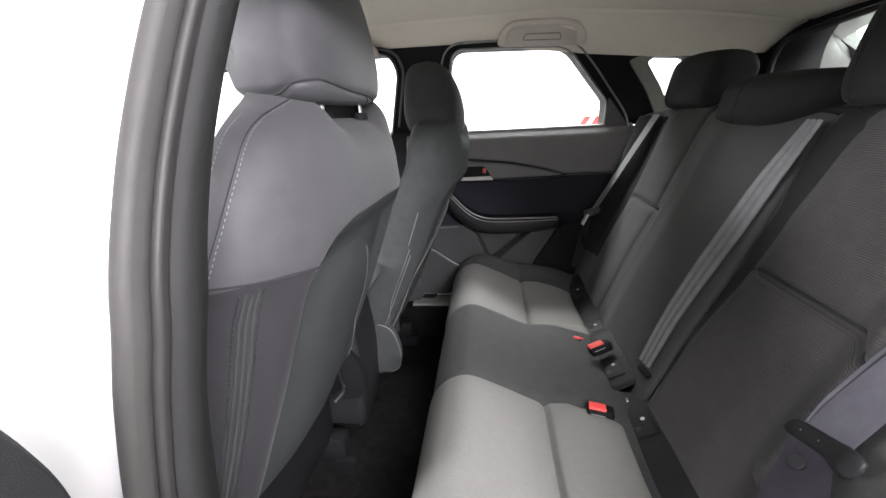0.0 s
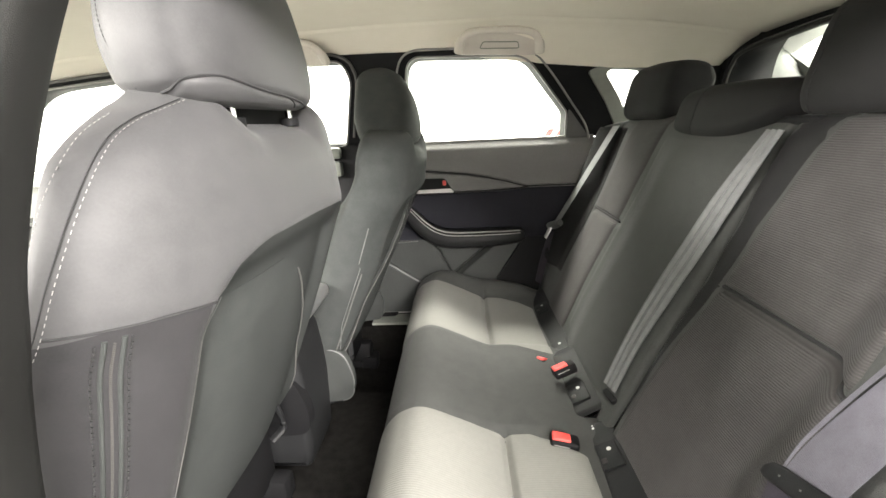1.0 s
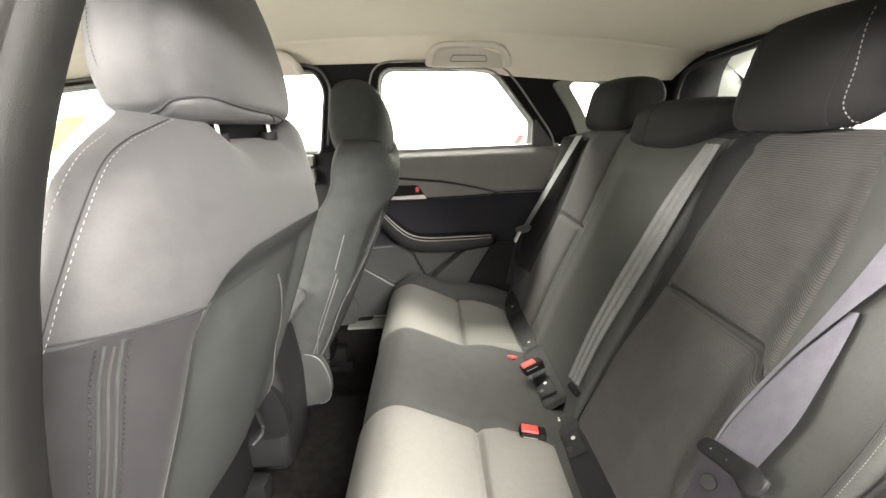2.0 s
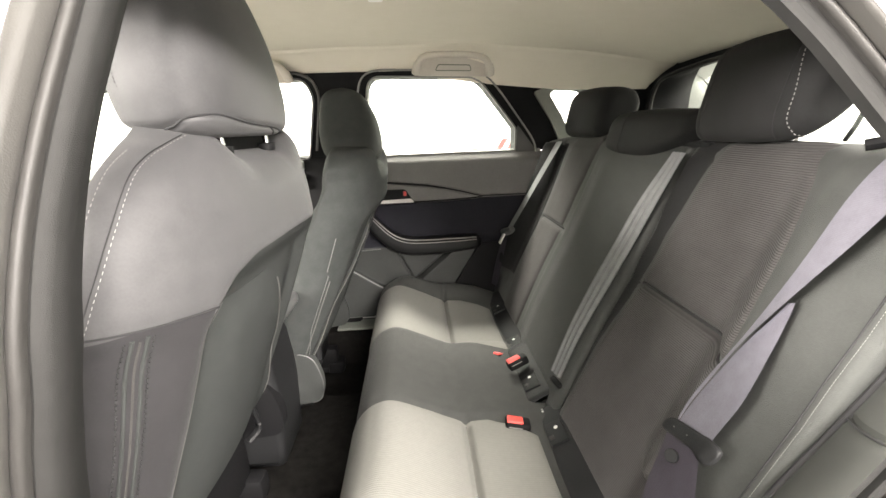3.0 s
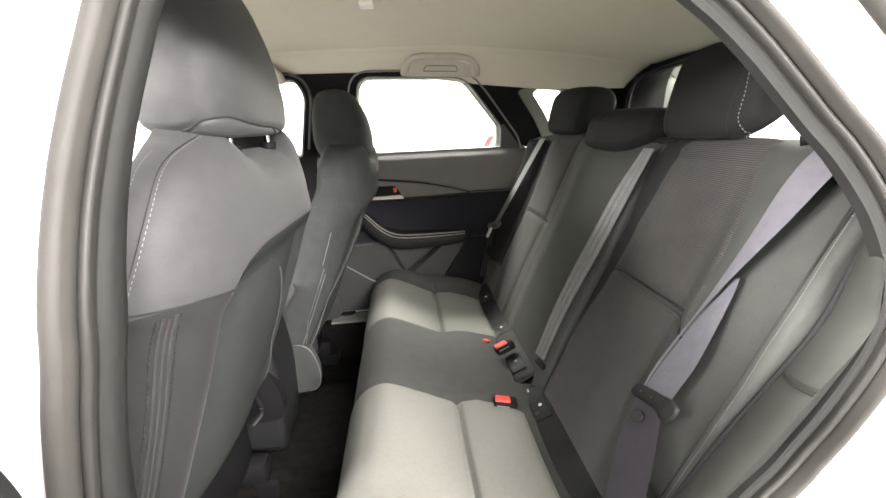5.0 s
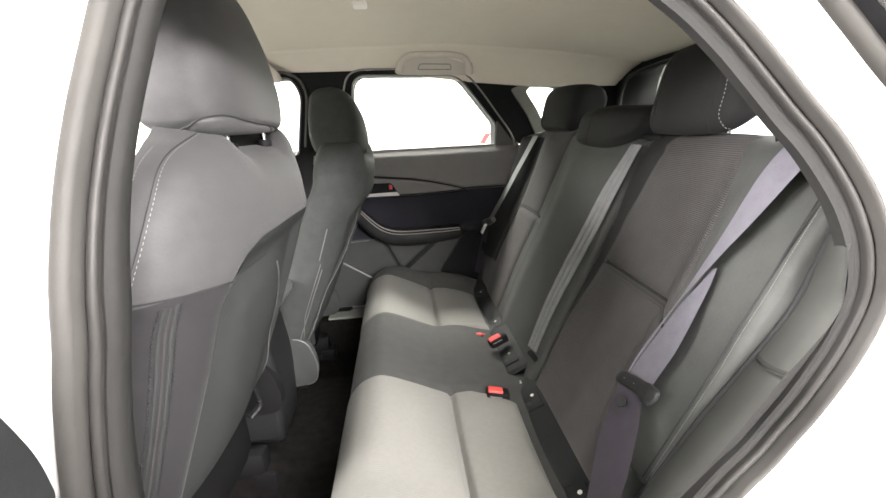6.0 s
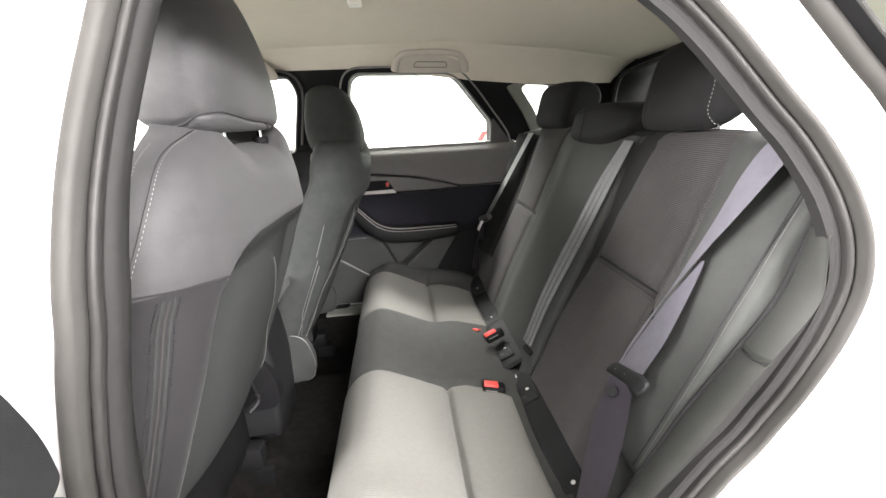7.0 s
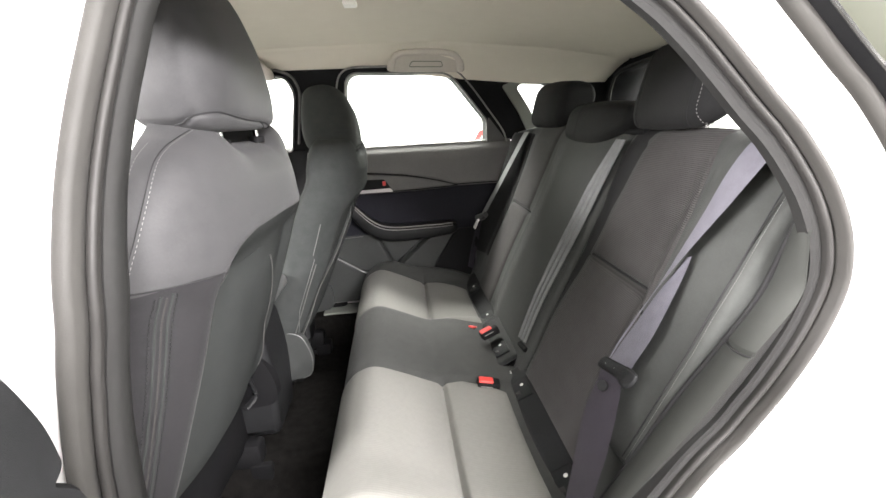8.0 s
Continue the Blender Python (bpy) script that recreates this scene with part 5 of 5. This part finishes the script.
def rear_backs():
    near = backrest(-0.643, -0.178, "narrow rear backrest section with ribbed insert beside the doorway", FABRIC)
    far = backrest(-0.172, 0.615, "wide rear backrest section with ribbed insert", FABRIC)
    nl = lambda z: -curve(z, [0.55, 0.75, 0.9, 1.0, 1.15, 1.22], [0.190, 0.198, 0.217, 0.226, 0.258, 0.272])
    nr = lambda z: -curve(z, [0.55, 0.75, 0.9, 1.05, 1.12, 1.17, 1.22], [0.500, 0.520, 0.516, 0.497, 0.470, 0.442, 0.436])
    fl = lambda z: lerp(z, [0.6, 0.8, 0.9, 1.0, 1.15], [0.25, 0.255, 0.255, 0.25, 0.222])
    fr = lambda z: lerp(z, [0.6, 0.9, 1.0, 1.15], [0.44, 0.452, 0.45, 0.425])
    for seat, l, r in ((near, nl, nr), (far, fl, fr)):
        # bed under the insert, black to deepen the shade of its seams
        bm = bmesh.new()
        back_patch(bm, lambda z: l(z) + (0.004 if seat == near else -0.004), lambda z: r(z) - (0.004 if seat == near else -0.004), 0.57, 1.21, 0.0004, 70, 20)
        part("seam_bed", bm, FABRIC_DARK, seat, "seam bed blackened for the shade round the ribbed insert", 60)
        for z0, z1 in ((0.575, 0.898), (0.9035, 1.205)):
            bm = bmesh.new()
            back_patch(bm, l, r, z0, z1, 0.0080, 90, 40)
            part("insert", bm, RIBBED, seat, "brown-black ribbed cloth insert", 60)
        # black rod in the cross seam stands for the shade of its overhang
        bm = bmesh.new()
        pts = []
        for i in range(31):
            y = l(0.9008) + (r(0.9008) - l(0.9008)) * i / 30
            pts.append(Vector((back_x(0.9008) - back_swell(y, 0.9008) - 0.003, y, 0.9008)))
        tube(bm, pts, 0.0030, 8)
        part("cross_seam_shade", bm, THREAD_DARK, seat, "cross seam with its crease shade as a black rod")
    # side bolsters: smoother grey cloth with a pale stitched edge
    bm = bmesh.new()
    back_patch(bm, lambda z: -0.184, lambda z: nl(z) + 0.002, 0.58, 1.20, 0.004, 60, 14)
    part("edge_strip", bm, FABRIC_DARK, near, "black knit strip along the split", 60)
    bm = bmesh.new()
    line = [Vector((back_x(z) - back_swell(-0.634, z) - 0.0006, -0.6345, z)) for z in [0.735 + 0.385 * i / 80 for i in range(81)]]
    dashes(bm, line, 0.0019, 0.0017, 0.00026)
    part("stitching", bm, THREAD, near, "pale contrast stitching")
    bm = bmesh.new()
    tube(bm, [p + Vector((-0.0015, 0.006, 0)) for p in line], 0.0011, 6)
    part("seam", bm, THREAD_DARK, near)
    bm = bmesh.new()
    back_patch(bm, lambda z: 0.462, lambda z: 0.60, 0.68, 1.15, 0.005, 60, 30)
    part("bolster_cover", bm, FABRIC_DARK, far, "black smooth bolster cover", 60)
    bm = bmesh.new()
    back_patch(bm, lambda z: -0.165, lambda z: lerp(z, [0.6, 0.9, 1.15], [0.235, 0.24, 0.205]), 0.60, 1.13, 0.003, 50, 40)
    part("middle_cover", bm, FABRIC, far, "charcoal middle backrest cover", 60)
    # belt guide on the shoulder
    bm = bmesh.new()
    tube(bm, spline([(0.445, -0.505, 1.176), (0.47, -0.535, 1.182), (0.47, -0.60, 1.172), (0.44, -0.615, 1.158)], 24), 0.007, 8)
    part("belt_guide", bm, PLASTIC_DARK, near)


rear_backs()


def rear_headrest(cy, w, z0, z1, depth, lean, label, mat, low=0.0, wrap=0.018, seam_in=0.055, stitched=False, rise=0.0, seams=(-1, 1)):
    """A rear headrest: rounded pad, two posts; low droops its front lip over the seat top."""
    x0 = 0.440
    head = thing("rear_headrest", (x0 + depth / 2, cy, z0), label, "headrest", "rear headrests")
    prof = spline([(x0 + 0.012, 0, z0 + 0.004), (x0 - 0.004, 0, z0 + 0.03), (x0 + lean * 0.4, 0, (z0 + z1) / 2), (x0 + 0.012 + lean, 0, z1 - 0.02), (x0 + 0.04 + lean, 0, z1),
                   (x0 + depth - 0.02 + lean, 0, z1 - 0.008), (x0 + depth + lean, 0, z1 - 0.04), (x0 + depth, 0, (z0 + z1) / 2 + rise * 0.4), (x0 + depth - 0.02, 0, z0 + 0.012 + rise), (x0 + depth * 0.5, 0, z0 + rise * 0.5)], 70, closed=True)
    bm = bmesh.new()

    def shift(y, x, z):
        u = (y - cy) / (w / 2)
        top = (z - z0) / (z1 - z0)
        return ((wrap if u < 0 else min(wrap, 0.018)) * abs(u) ** 3, -0.008 * top * u * u + (low if u < 0 else low * 0.15) * u * u * (1 - top))
    sweep_across(bm, [(p.x, p.z) for p in prof], cy - w / 2, cy + w / 2, 0.026, 40, shift, (x0 + depth * 0.5, (z0 + z1) / 2))
    pad = part("pad", bm, mat, head, "", 60)
    for s in (-1, 1):
        bm = bmesh.new()
        tube(bm, [Vector((x0 + depth * 0.5, cy + s * 0.065, z0 - 0.04)), Vector((x0 + depth * 0.5, cy + s * 0.065, z0 + 0.03))], 0.0055, 12)
        part("post", bm, CHROME, head, "chrome post")
        if s not in seams:
            continue
        bm = bmesh.new()
        y = cy + s * (w / 2 - seam_in)
        pts = [Vector((p.x + shift(y, p.x, p.z)[0] - 0.0003, y, p.z + shift(y, p.x, p.z)[1])) for p in prof]
        tube(bm, pts, 0.0008, 5, closed=True, up=(0, 1, 0))
        part("seam", bm, THREAD_DARK, pad)
    if stitched:
        y = cy - (w / 2 - seam_in) - 0.010
        run = sorted((p for p in prof if p.x < x0 + 0.028 and z0 + 0.006 < p.z < z1 - 0.015), key=lambda p: -p.z)
        line = []
        for p in run:
            yy = y + 0.004 - 0.012 * ease(z1 - 0.01, z0 + 0.06, p.z) - 0.008 * ease(z0 + 0.050, z0 + 0.005, p.z) ** 2
            dx, dz = shift(yy, p.x, p.z)
            d = yy - (cy - w / 2)
            inset = 0.026 - math.sqrt(max(0.0, 0.026 ** 2 - (0.026 - d) ** 2)) if d < 0.026 else 0.0
            line.append(Vector((p.x + dx - 0.0012 + inset, yy, p.z + dz)))
        bm = bmesh.new()
        dashes(bm, line, 0.0036, 0.003, 0.0007)
        part("stitching", bm, THREAD, pad, "pale contrast stitching")
    return head


rear_headrest(-0.293, 0.238, 1.168, 1.338, 0.105, 0.012, "black knit rear headrest with pale side stitching", FABRIC_DARK, 0.010, 0.016, 0.039, True, 0.050)
rear_headrest(0.022, 0.370, 1.118, 1.236, 0.105, 0.0, "low black knit middle headrest", FABRIC_DARK, 0.055, 0.018, 0.118, False, 0.0, (1,))
H3 = rear_headrest(0.390, 0.282, 1.165, 1.313, 0.115, 0.006, "black knit rear headrest beside the closed door", FABRIC_DARK, 0.0, 0.022, 0.060, False, 0.0, (1,))
bm = bmesh.new()
tube(bm, [Vector((0.476, 0.276, 1.145)), Vector((0.478, 0.270, 1.175)), Vector((0.480, 0.262, 1.205))], 0.0045, 10, up=(1, 0, 0))
part("post", bm, CHROME, H3, "chrome post")


# ---------------------------------------------------------------- seat side pad, anchor strip, buckles, belts
def side_pads():
    pad = thing("side_pad", (0.30, -0.66, 0.55), "charcoal vinyl side pad between rear seat and doorway", "side pad")
    inner = spline([(0.414, -0.636, 1.078), (0.402, -0.636, 1.040), (0.380, -0.636, 0.978), (0.338, -0.636, 0.912), (0.284, -0.636, 0.835), (0.235, -0.636, 0.752), (0.185, -0.636, 0.670), (0.14, -0.636, 0.60)], 80)
    outer = spline([(0.379, -0.684, 1.072), (0.381, -0.688, 1.036), (0.378, -0.690, 0.990), (0.328, -0.692, 0.920), (0.278, -0.693, 0.845), (0.220, -0.694, 0.768), (0.162, -0.694, 0.690), (0.115, -0.694, 0.63)], 80)
    for a, b in ((0, 25), (25, 79)):
        loops = []
        for k in range(a, b + 1):
            p, q = inner[k], outer[k]
            tuck = 0.0035 if k in (a, b) else 0.0
            loop = [p + Vector((0.06, 0.012, 0)), p + Vector((0.012 + tuck, 0.010, 0))]
            for s in range(9):
                u = s / 8
                loop.append(p.lerp(q, u) + Vector((-0.012 * math.sin(math.pi * u) ** 0.7 + 0.004 + tuck, 0, 0.002)))
            loop += [q + Vector((0.006 + tuck, 0.008, 0)), q + Vector((0.03, 0.025, 0))]
            loops.append(loop)
        # a sharp fold close to each end of the cover
        for end, mate in ((0, 1), (len(loops) - 1, len(loops) - 2)):
            fold = [Vector(q).lerp(Vector(r), 0.18) - Vector((0.0006, 0, 0)) for q, r in zip(loops[end], loops[mate])]
            loops.insert(1 if end == 0 else len(loops) - 1, fold)
        bm = bmesh.new()
        loft(bm, loops)
        part("pad_cover", bm, PAD, pad)
    # black rod laid where the deep gap beside the seat falls into shade
    bm = bmesh.new()
    tube(bm, [p + Vector((-0.008, -0.0105, 0.001)) for p in inner], 0.0036, 8)
    part("gap_shade", bm, THREAD_DARK, pad, "black rod standing for the shade between seat and pad")
    bm = bmesh.new()
    tube(bm, [inner[25].lerp(outer[25], u / 12) + Vector((0.0035 - 0.012 * math.sin(math.pi * u / 12) ** 0.7, 0, 0.002)) for u in range(1, 13)], 0.0013, 6)
    part("joint", bm, THREAD_DARK, pad, "thin dark joint across the pad")
    loops = []
    for i in range(21):
        u = i / 20
        p, q = Vector((0.410, -0.633, 1.080)).lerp(Vector((0.402, -0.638, 1.140)), u), Vector((0.384, -0.673, 1.074)).lerp(Vector((0.382, -0.645, 1.136)), u)
        loops.append([p + Vector((0.010, 0.005, 0)), p] + [p.lerp(q, s / 6) + Vector((0.004 * math.sin(math.pi * s / 6), 0, 0)) for s in range(1, 6)] + [q, q + Vector((0.004, 0.010, 0))])
    bm = bmesh.new()
    loft(bm, loops)
    part("pillar_panel", bm, SEAL_TRIM, pad, "dark grey pillar panel above the pad")
    # trim between the pad and the door seal
    ring = doorway_ring([(-0.030, 0.013)], 400)
    bm = bmesh.new()
    rows = []
    for q in outer:
        p = min((r[0] for r in ring), key=lambda r: (r.x - q.x) ** 2 + (r.z - q.z) ** 2)
        a, b = q + Vector((0.003, 0.001, 0.001)), p
        rows.append([a.lerp(b, u) + Vector((0.004, 0.0, -0.003)) * math.sin(math.pi * u) for u in (0, 0.25, 0.5, 0.75, 1)] + [b + Vector((0.02, 0.03, -0.01)), a + Vector((0.03, 0.03, 0))])
    sheet(bm, rows[:34], close_u=True)
    part("edge_trim", bm, SEAL_TRIM, pad, "dark grey trim between pad and door seal")
    bm = bmesh.new()
    sheet(bm, rows[33:], close_u=True)
    part("lower_edge", bm, SEAL_TRIM, pad)
    bm = bmesh.new()
    box(bm, (0.44, -0.652, 0.82), (0.22, 0.03, 0.80), 0.01, pose(0, 0, 0, 0, 25, 0))
    part("backing", bm, PLASTIC_DARK, pad)


side_pads()


def anchor_strip(y0, y1, marks, label, printed=()):
    s = thing("anchor_cover", (0.205, (y0 + y1) / 2, 0.555), label, "anchor cover", "child seat anchor covers")
    bm = bmesh.new()
    prof = round_loop([(0.160, 0.536), (0.170, 0.558), (0.210, 0.577), (0.238, 0.592), (0.244, 0.565), (0.22, 0.530)], 0.008)
    step = lambda y: ease(0.17, 0.10, y) * ease(-0.132, -0.124, y)
    sweep_across(bm, prof, y0, y1, 0.012, 60, lambda y, x, z: (-0.012 * step(y), 0.014 * step(y)))
    part("strip", bm, PLASTIC, s)
    for y in marks:
        dx, dz = -0.012 * step(y), 0.014 * step(y)
        bm = bmesh.new()
        box(bm, (0.191 + dx, y, 0.5695 + dz), (0.042, 0.062, 0.007), 0.0025, pose(0, 0, 0, 0, -24, 0))
        flap = part("flap", bm, PLASTIC, s, "black moulded flap")
        bm = bmesh.new()
        disc(bm, (0.193 + dx, y + 0.012, 0.5742 + dz), (-0.4, 0, 0.91), 0.0046, 0.002)
        part("badge", bm, BADGE, flap, "small white round badge")
        bm = bmesh.new()
        box(bm, (0.178 + dx, y - 0.012, 0.5670 + dz), (0.010, 0.012, 0.003), 0.001, pose(0, 0, 0, 0, -24, 0))
        part("slot", bm, RUBBER_DARK, flap)
    for y, w in printed:
        bm = bmesh.new()
        box(bm, (0.180, y, 0.5655), (0.012, w, 0.0015), 0.0003, pose(0, 0, 0, 0, -26, 0))
        part("print", bm, BADGE, s, "small white printed mark")


anchor_strip(-0.60, -0.135, (-0.232, -0.512), "black cloth strip with child seat anchor badges beside the doorway", ((-0.150, 0.0022), (-0.157, 0.0045)))
anchor_strip(-0.125, 0.57, (-0.060, 0.165, 0.420), "black cloth strip with child seat anchor badges under the wide backrest")


def buckle(at, turn, label):
    b = thing("seat_belt_buckle", at, label, "buckle", "rear seat belt buckles")
    m = Matrix.Translation(at) @ turn
    for name, c, size, bev, mat, lab in (("housing", (0.008, 0, -0.009), (0.056, 0.032, 0.024), 0.006, PLASTIC_DARK, ""), ("button", (0.0, -0.001, 0.002), (0.036, 0.022, 0.010), 0.003, RED, "red release button"),
                                         ("slot_plate", (0.002, -0.0165, -0.006), (0.030, 0.002, 0.002), 0.001, FRAME_GREY, "")):
        bm = bmesh.new()
        box(bm, (0, 0, 0), size, bev, None, 3)
        for v in bm.verts:
            v.co = m @ (v.co + Vector(c))
        part(name, bm, mat, b, lab)
    return b


buckle((0.108, -0.196, 0.579), pose(0, 0, 0, 0, 8, -8), "black belt buckle with red button sunk in the cushion")
buckle((0.150, -0.002, 0.612), pose(0, 0, 0, -12, -18, 12), "black belt buckle with red button standing off the cushion")
buckle((0.132, 0.103, 0.568), pose(0, 0, 0, -6, 25, 40), "black belt buckle with red button by the far insert")


def middle_belt():
    belt = thing("middle_seat_belt", (0.22, -0.11, 0.62), "grey folded middle seat belt down the backrest", "seat belt")
    bx = lambda y, z: back_x(z) - back_swell(y, z) - 0.015
    left = spline([(bx(-0.128, z), y, z) for y, z in ((-0.152, 1.150), (-0.126, 1.05), (-0.104, 0.95), (-0.094, 0.85), (-0.097, 0.75), (-0.108, 0.645))], 60)
    right = spline([(bx(-0.19, z), y, z) for y, z in ((-0.190, 1.150), (-0.178, 1.06), (-0.162, 0.96), (-0.151, 0.86), (-0.146, 0.75), (-0.150, 0.645))], 60)
    bm = bmesh.new()
    ribbon(bm, left, right, 0.0009, 18, lambda s, u: 0.0028 * math.sin(u * 19) * (1 - 0.5 * s))
    part("webbing", bm, WEBBING_GREY, belt)
    bm = bmesh.new()
    box(bm, (0.220, -0.138, 0.630), (0.014, 0.040, 0.012), 0.004, pose(0, 0, 0, 0, -25, 10))
    part("anchor", bm, PLASTIC_DARK, belt)
    bm = bmesh.new()
    box(bm, (0.480, -0.165, 1.163), (0.04, 0.10, 0.014), 0.006)
    part("exit_trim", bm, PLASTIC_DARK, belt)


middle_belt()


def near_belt():
    belt = thing("near_seat_belt", (0.2, -0.60, 0.60), "lavender grey seat belt hanging slack, with black tongue", "seat belt")
    # from the shoulder guide, folded over itself half way, to the tongue
    left = spline([(0.440, -0.560, 1.186), (0.398, -0.570, 1.167), (0.375, -0.563, 1.127), (0.350, -0.556, 1.064), (0.331, -0.550, 1.018), (0.312, -0.535, 0.957), (0.285, -0.525, 0.900), (0.262, -0.523, 0.860), (0.243, -0.529, 0.832)], 90)
    right = spline([(0.436, -0.610, 1.176), (0.396, -0.618, 1.162), (0.380, -0.616, 1.145), (0.352, -0.603, 1.093), (0.329, -0.580, 1.036), (0.314, -0.561, 0.992), (0.300, -0.543, 0.947), (0.280, -0.5300, 0.893), (0.260, -0.5270, 0.856), (0.241, -0.533, 0.830)], 90)
    bm = bmesh.new()
    ribbon(bm, left, right, 0.0005, 8)
    left = spline([(0.333, -0.561, 1.008), (0.323, -0.555, 0.985), (0.308, -0.541, 0.947), (0.286, -0.528, 0.893), (0.264, -0.526, 0.856), (0.242, -0.532, 0.829)], 60)
    right = spline([(0.332, -0.571, 1.012), (0.323, -0.575, 0.992), (0.303, -0.583, 0.958), (0.272, -0.594, 0.908), (0.252, -0.592, 0.868), (0.236, -0.588, 0.832)], 60)
    ribbon(bm, left, right, 0.0005, 8)
    part("webbing", bm, WEBBING, belt, "lavender grey webbing")
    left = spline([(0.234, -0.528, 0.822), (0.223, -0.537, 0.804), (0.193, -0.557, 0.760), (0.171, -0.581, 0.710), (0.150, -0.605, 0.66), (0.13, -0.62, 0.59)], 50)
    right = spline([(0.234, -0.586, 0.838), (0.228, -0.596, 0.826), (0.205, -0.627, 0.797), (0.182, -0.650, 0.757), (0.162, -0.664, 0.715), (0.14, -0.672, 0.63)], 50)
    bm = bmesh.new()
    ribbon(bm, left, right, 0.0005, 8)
    part("lap_webbing", bm, WEBBING_SHADED, belt, "lap webbing in a darker violet for its shade")
    # tongue: a moulded bar with a rounded, thicker outer end
    c = Vector((0.238, -0.564, 0.836))
    across = Vector((0.06, -0.955, 0.24)).normalized()
    down = Vector((-0.55, 0.18, -0.80)).normalized()
    out = down.cross(across).normalized()
    bm = bmesh.new()
    loops = []
    for i in range(25):
        u = i / 24
        tall = lerp(u, [0, 0.04, 0.12, 0.6, 0.86, 0.96, 1], [0.004, 0.0095, 0.0115, 0.0120, 0.0150, 0.0135, 0.006])
        deep = lerp(u, [0, 0.05, 0.5, 0.85, 1], [0.002, 0.0042, 0.0048, 0.0070, 0.003])
        m = c + across * (-0.046 + 0.094 * u) + down * lerp(u, [0, 0.7, 1], [0.0, 0.0, 0.008])
        loops.append([m + down * (tall * math.copysign(abs(math.sin(math.tau * k / 16)) ** 0.6, math.sin(math.tau * k / 16)))
                      + out * (deep * math.copysign(abs(math.cos(math.tau * k / 16)) ** 0.6, math.cos(math.tau * k / 16))) for k in range(16)])
    loft(bm, loops)
    tongue = part("tongue", bm, PLASTIC, belt, "black plastic belt tongue", 50)
    face = out if out.x < 0 else -out
    for s in (-0.024, 0.0, 0.02):
        bm = bmesh.new()
        disc(bm, c + across * s + face * 0.0048, face, 0.0011, 0.0012, 10, 0.0003)
        part("rivet", bm, GREY_RIM, tongue)
    bm = bmesh.new()
    disc(bm, (0.216, -0.566, 0.812), (-0.75, -0.3, 0.55), 0.0085, 0.005)
    part("stop_button", bm, PLASTIC, belt, "dark round stop button")


near_belt()


def far_belt():
    belt = thing("far_seat_belt", (0.24, 0.56, 0.80), "grey seat belt beside the closed door with tongue", "seat belt")
    left = spline([(0.425, 0.528, 1.150), (0.368, 0.546, 1.04), (0.307, 0.566, 0.92), (0.250, 0.584, 0.810)], 40)
    right = spline([(0.428, 0.478, 1.152), (0.373, 0.502, 1.042), (0.315, 0.526, 0.926), (0.262, 0.548, 0.822)], 40)
    bm = bmesh.new()
    ribbon(bm, left, right, 0.0009, 6)
    part("webbing", bm, WEBBING_GREY, belt)
    bm = bmesh.new()
    tube(bm, spline([(0.268, 0.530, 0.838), (0.256, 0.562, 0.822), (0.246, 0.596, 0.812)], 12), lambda u: 0.012 + 0.003 * math.sin(math.pi * u), 10)
    tongue = part("tongue", bm, GREY_RIM, belt, "grey plastic belt tongue")
    bm = bmesh.new()
    box(bm, (0.236, 0.566, 0.795), (0.006, 0.028, 0.044), 0.002, pose(0, 0, 0, 0, 25, 0))
    part("tongue_plate", bm, SATIN, tongue, "bright metal tongue plate")
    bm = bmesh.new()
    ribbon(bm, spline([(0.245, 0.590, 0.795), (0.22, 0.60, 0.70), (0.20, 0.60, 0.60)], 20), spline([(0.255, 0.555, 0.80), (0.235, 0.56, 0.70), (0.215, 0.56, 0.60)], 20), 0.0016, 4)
    part("lap_webbing", bm, WEBBING_SHADED, belt)


far_belt()
